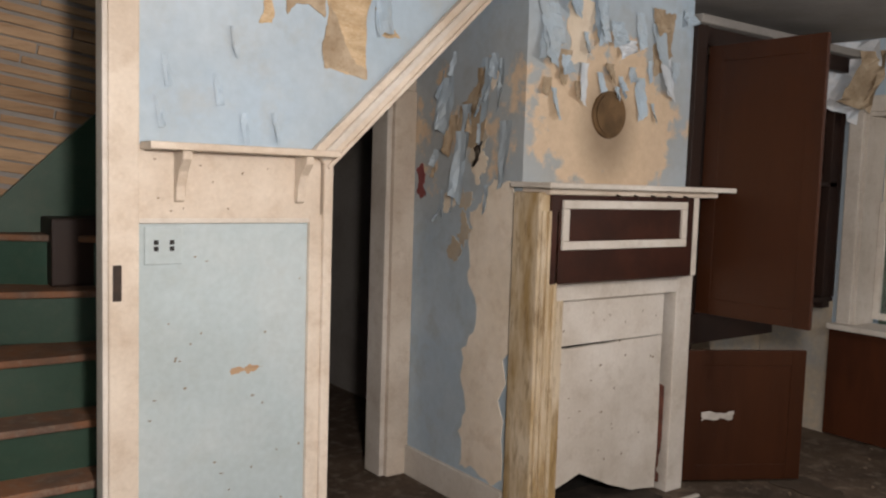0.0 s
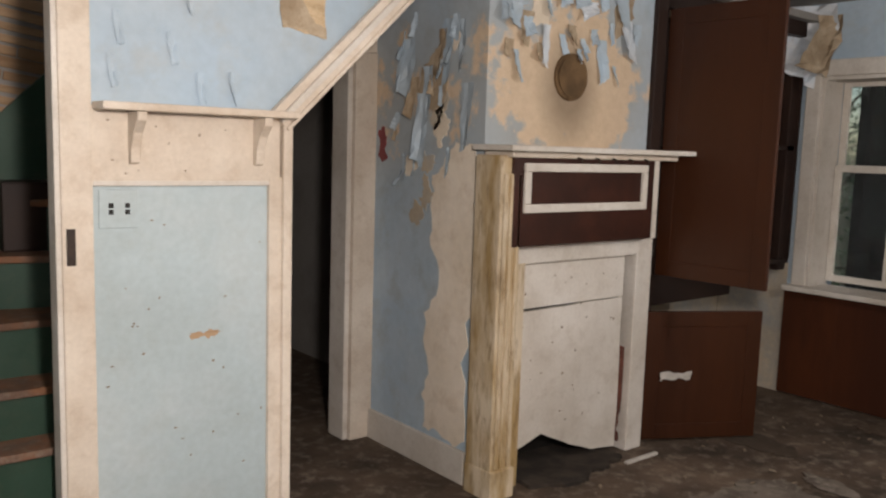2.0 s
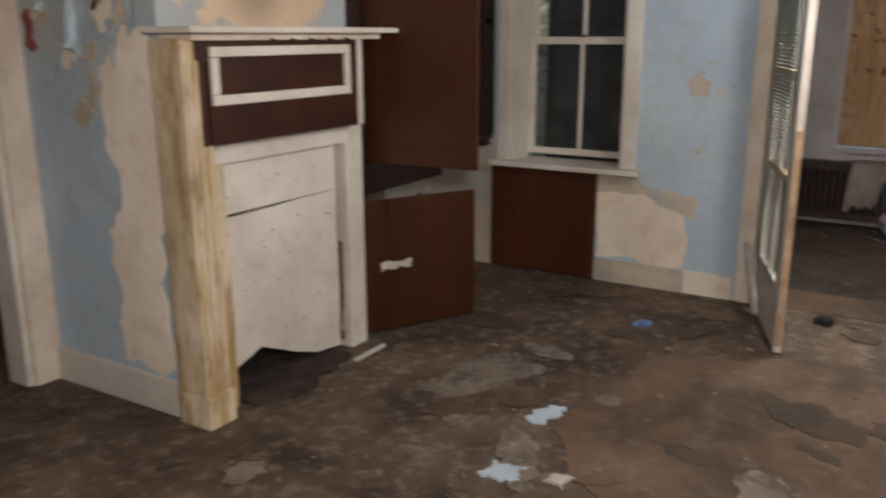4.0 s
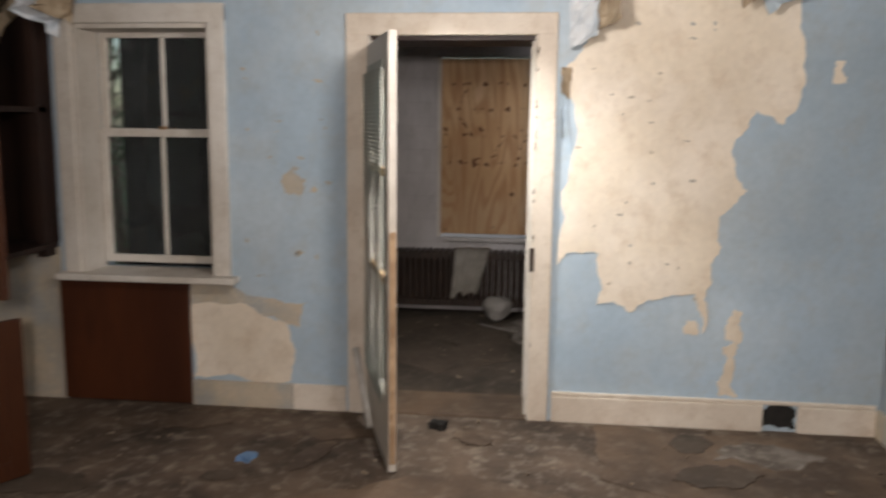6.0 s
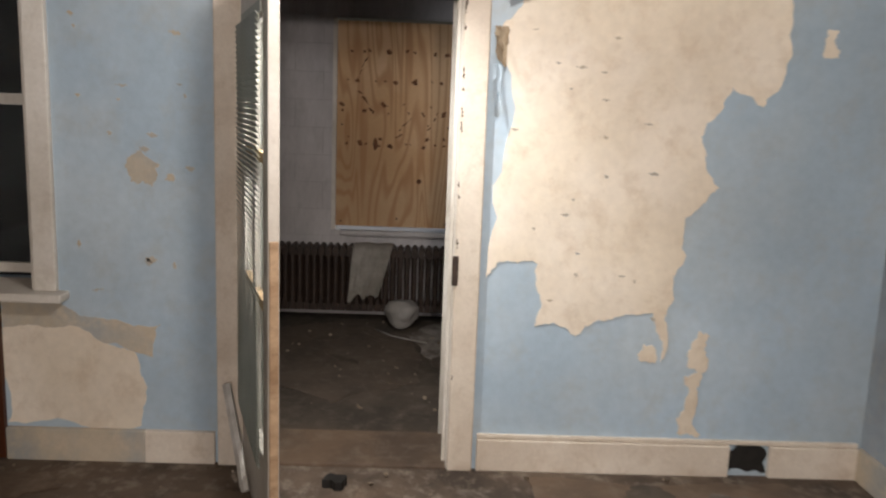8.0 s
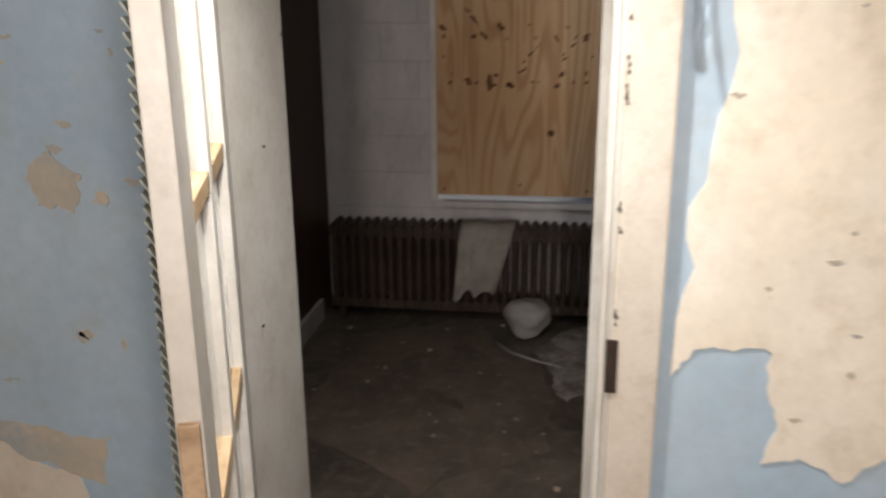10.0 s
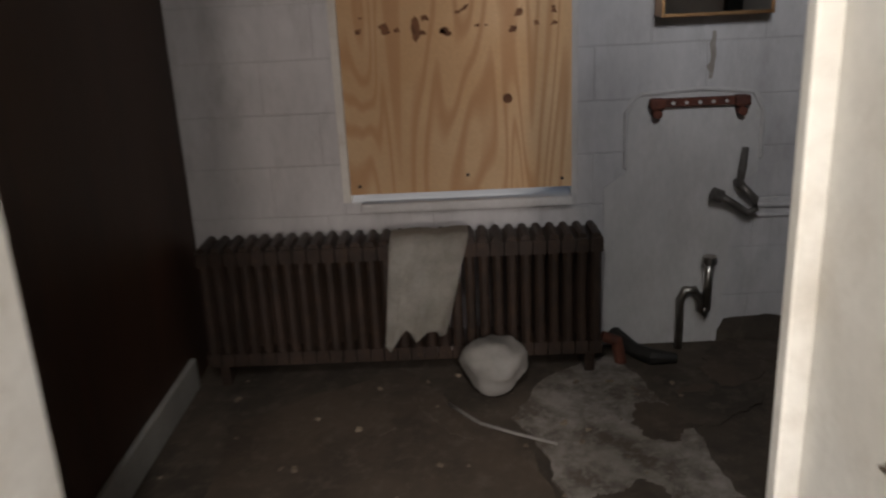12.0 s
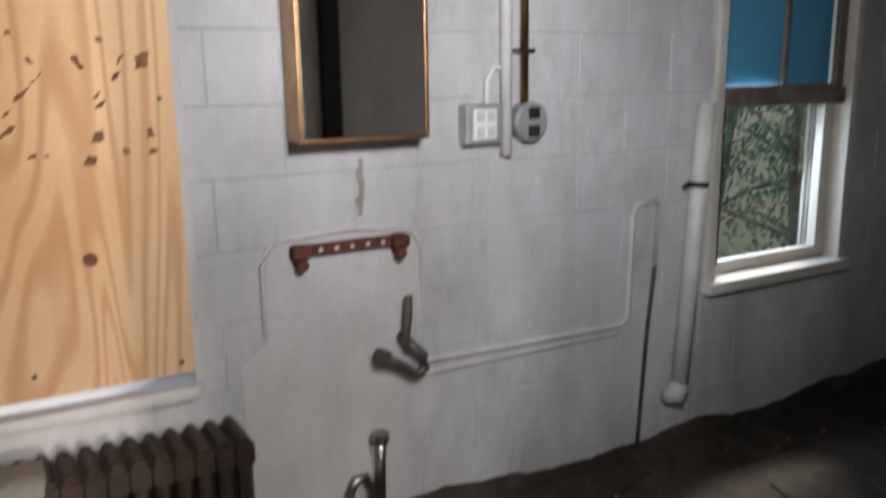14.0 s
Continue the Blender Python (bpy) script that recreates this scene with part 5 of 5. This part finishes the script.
rag1 = tagged(part("rag", sheet([(3.22, 2.02), (3.33, 2.03), (3.30, 2.10), (3.14, 2.15), (3.10, 2.09)], fl, 0.012, 0.3, 4, seed=150), BLUE), "pale blue torn paper on the floor", "paper")
tagged(part("paper_scrap", sheet([(2.58, 1.95), (2.75, 1.92), (2.72, 2.08), (2.6, 2.1)], fl, 0.012, 0.4, 4, seed=151), BLUE), "pale blue torn paper on the floor", "paper")
tagged(part("paper_scrap", sheet([(2.66, 1.77), (2.76, 1.75), (2.75, 1.82), (2.68, 1.85)], fl, 0.012, 0.3, 4, seed=152), SCRAP), "white crumpled scrap on the floor", "paper")
tagged(part("blue_rag", sheet([(4.55, 2.05), (4.64, 2.04), (4.65, 2.11), (4.57, 2.13)], fl, 0.025, 0.25, 4, seed=153), SCRAPBLUE), "small blue rag on the dirty floor", "rag")
tagged(part("stone", sheet([(5.12, 1.13), (5.2, 1.12), (5.22, 1.19), (5.15, 1.22)], fl, 0.04, 0.2, 3, seed=154), BLACK), "small dark lump on the threshold", "stone")
tagged(part("wood_splinter", boxes((3.28, 3.55, 3.20, 3.225, 0.0, 0.015), bevel=0.003), SCRAP), "thin pale splinter before the hearth", "splinter")
tagged(part("soot_spill", sheet([(2.53, 3.62), (2.60, 3.27), (2.85, 3.17), (3.1, 3.22), (3.33, 3.28), (3.38, 3.62)], fl, 0.02, 0.2, 4, seed=155), SOOT), "black soot spilled from the hearth", "soot")
tagged(part("tub_rim", tube([(7.15 + 0.16 * math.cos(q / 3), -0.16 + 0.16 * math.sin(q / 3), 0.02) for q in range(20)], 0.02, 8), BAG), "pale plastic ring on the floor", "ring")
chips = bmesh.new()
rng = random.Random(9)
for k in range(460):
    if rng.random() < 0.62:
        x, y, z = rng.uniform(1.2, 5.3), rng.uniform(-1.2, 3.2), 0.006
    else:
        x, y, z = rng.uniform(5.9, 8.1), rng.uniform(-2.8, 2.1), 0.002
    s = rng.uniform(0.004, 0.018) * (1.6 if rng.random() < 0.08 else 1)
    r = bmesh.ops.create_cube(chips, size=1, matrix=Matrix.Translation((x, y, z + s * 0.3)) @ Euler((rng.uniform(-.4, .4), rng.uniform(-.4, .4), rng.uniform(0, 6))).to_matrix().to_4x4() @ Matrix.Diagonal((s * rng.uniform(.8, 2.2), s, s * 0.6, 1)))
    for v in r["verts"]:
        v.co += Vector((rng.uniform(-1, 1), rng.uniform(-1, 1), 0)) * s * 0.25
tagged(part("floor_litter", chips, CHIP), "scattered plaster chips and dirt on the floors", "litter", kind="stuff")

rng = random.Random(21)
for k in range(64):
    back = k >= 44
    x, y = (rng.uniform(6.1, 8.0), rng.uniform(-2.4, 1.9)) if back else (rng.uniform(1.6, 5.2), rng.uniform(-1.1, 3.0))
    w, h, a = rng.uniform(0.06, 0.30), rng.uniform(0.04, 0.16), rng.uniform(0, 3.1)
    pts = [(x + w * math.cos(q) * math.cos(a) - h * math.sin(q) * math.sin(a), y + w * math.cos(q) * math.sin(a) + h * math.sin(q) * math.cos(a)) for q in (0, 0.9, 1.9, 2.9, 4.0, 5.2)]
    mt = rng.choice((FLOORB, LINOB, PALELINO)) if back else rng.choice((LINO, PALELINO, FLOORB, LINO, LINOB))
    part("lino_scrap", sheet(pts, on_floor(0.002 if back else 0.006), rng.uniform(0.002, 0.006), 0.25, 4, seed=500 + k), mt, floor_back if back else floor)
STAIN = mat("brown_water_stain", (0.30, 0.24, 0.17), (0.22, 0.17, 0.12), 0.85, 8, 50, 0.3)
for k in range(40):
    rg = random.Random(600 + k)
    u, v, w, h = rg.uniform(0.56, 1.18), rg.uniform(0.1, 1.76), rg.uniform(0.003, 0.009), rg.uniform(0.002, 0.006)
    part("paint_scuff", sheet([(u - w, v), (u, v - h), (u + w, v + h * 0.5), (u, v + h)], on_y(PY + (0.012 if v < 1.53 else -0.004)), 0.001, 0.35, 3, seed=600 + k), STAIN, panel_wall)
for k in range(26):
    rg = random.Random(660 + k)
    u, v, w, h = rg.uniform(2.6, 3.38), rg.uniform(0.25, 1.12), rg.uniform(0.003, 0.012), rg.uniform(0.002, 0.01)
    part("paint_scuff", sheet([(u - w, v), (u, v - h), (u + w, v + h * 0.5), (u, v + h)], on_y(3.385), 0.001, 0.35, 3, seed=660 + k), STAIN, mantel)
part("water_stain", sheet([(0.86, 0.985), (0.93, 0.97), (0.99, 0.99), (0.95, 1.0), (0.90, 1.0)], on_y(PY + 0.012), 0.001, 0.3, 4, seed=690), LATH, panel_wall)

# ---- blocks of the back wall ----
BH, BL = 0.204 / U * 0.96, 0.406 / U
block_meshes = {}


def block(y0, y1, z0, z1):
    w, h = round(y1 - y0, 4), round(z1 - z0, 4)
    if (w, h) not in block_meshes:
        bm = boxes((0, 0.012, 0.0015, w - 0.0015, 0.0015, h - 0.0015))
        bmesh.ops.bevel(bm, geom=[e for e in bm.edges if all(v.co.x < 0.001 for v in e.verts)], offset=0.0025, segments=1, affect="EDGES")
        ob = part("block", bm, BLOCK, wall_block)
        block_meshes[(w, h)] = ob.data
    else:
        ob = new("block", block_meshes[(w, h)])
        ob.parent = wall_block
    ob.location = Vector((BX, y0, z0)) * U


for r in range(int(CEIL / BH) + 1):
    z0, z1 = r * BH, min((r + 1) * BH, CEIL)
    if z1 - z0 < 0.03:
        continue
    y = -3.2 - (BL / 2 if r % 2 else 0)
    while y < 2.17:
        a, b = max(y, -3.2), min(y + BL, 2.17)
        y += BL
        if b - a < 0.03:
            continue
        cells = [(a, b, z0, z1)]
        for hu0, hu1, hz0, hz1 in HOLES_B:
            nxt = []
            for (p, q, c, d) in cells:
                if q <= hu0 or p >= hu1 or d <= hz0 or c >= hz1:
                    nxt.append((p, q, c, d))
                    continue
                if p < hu0:
                    nxt.append((p, hu0, c, d))
                if q > hu1:
                    nxt.append((hu1, q, c, d))
                if c < hz0:
                    nxt.append((max(p, hu0), min(q, hu1), c, hz0))
                if d > hz1:
                    nxt.append((max(p, hu0), min(q, hu1), hz1, d))
            cells = nxt
        for c in cells:
            if c[1] - c[0] > 0.03 and c[3] - c[2] > 0.03:
                block(*c)
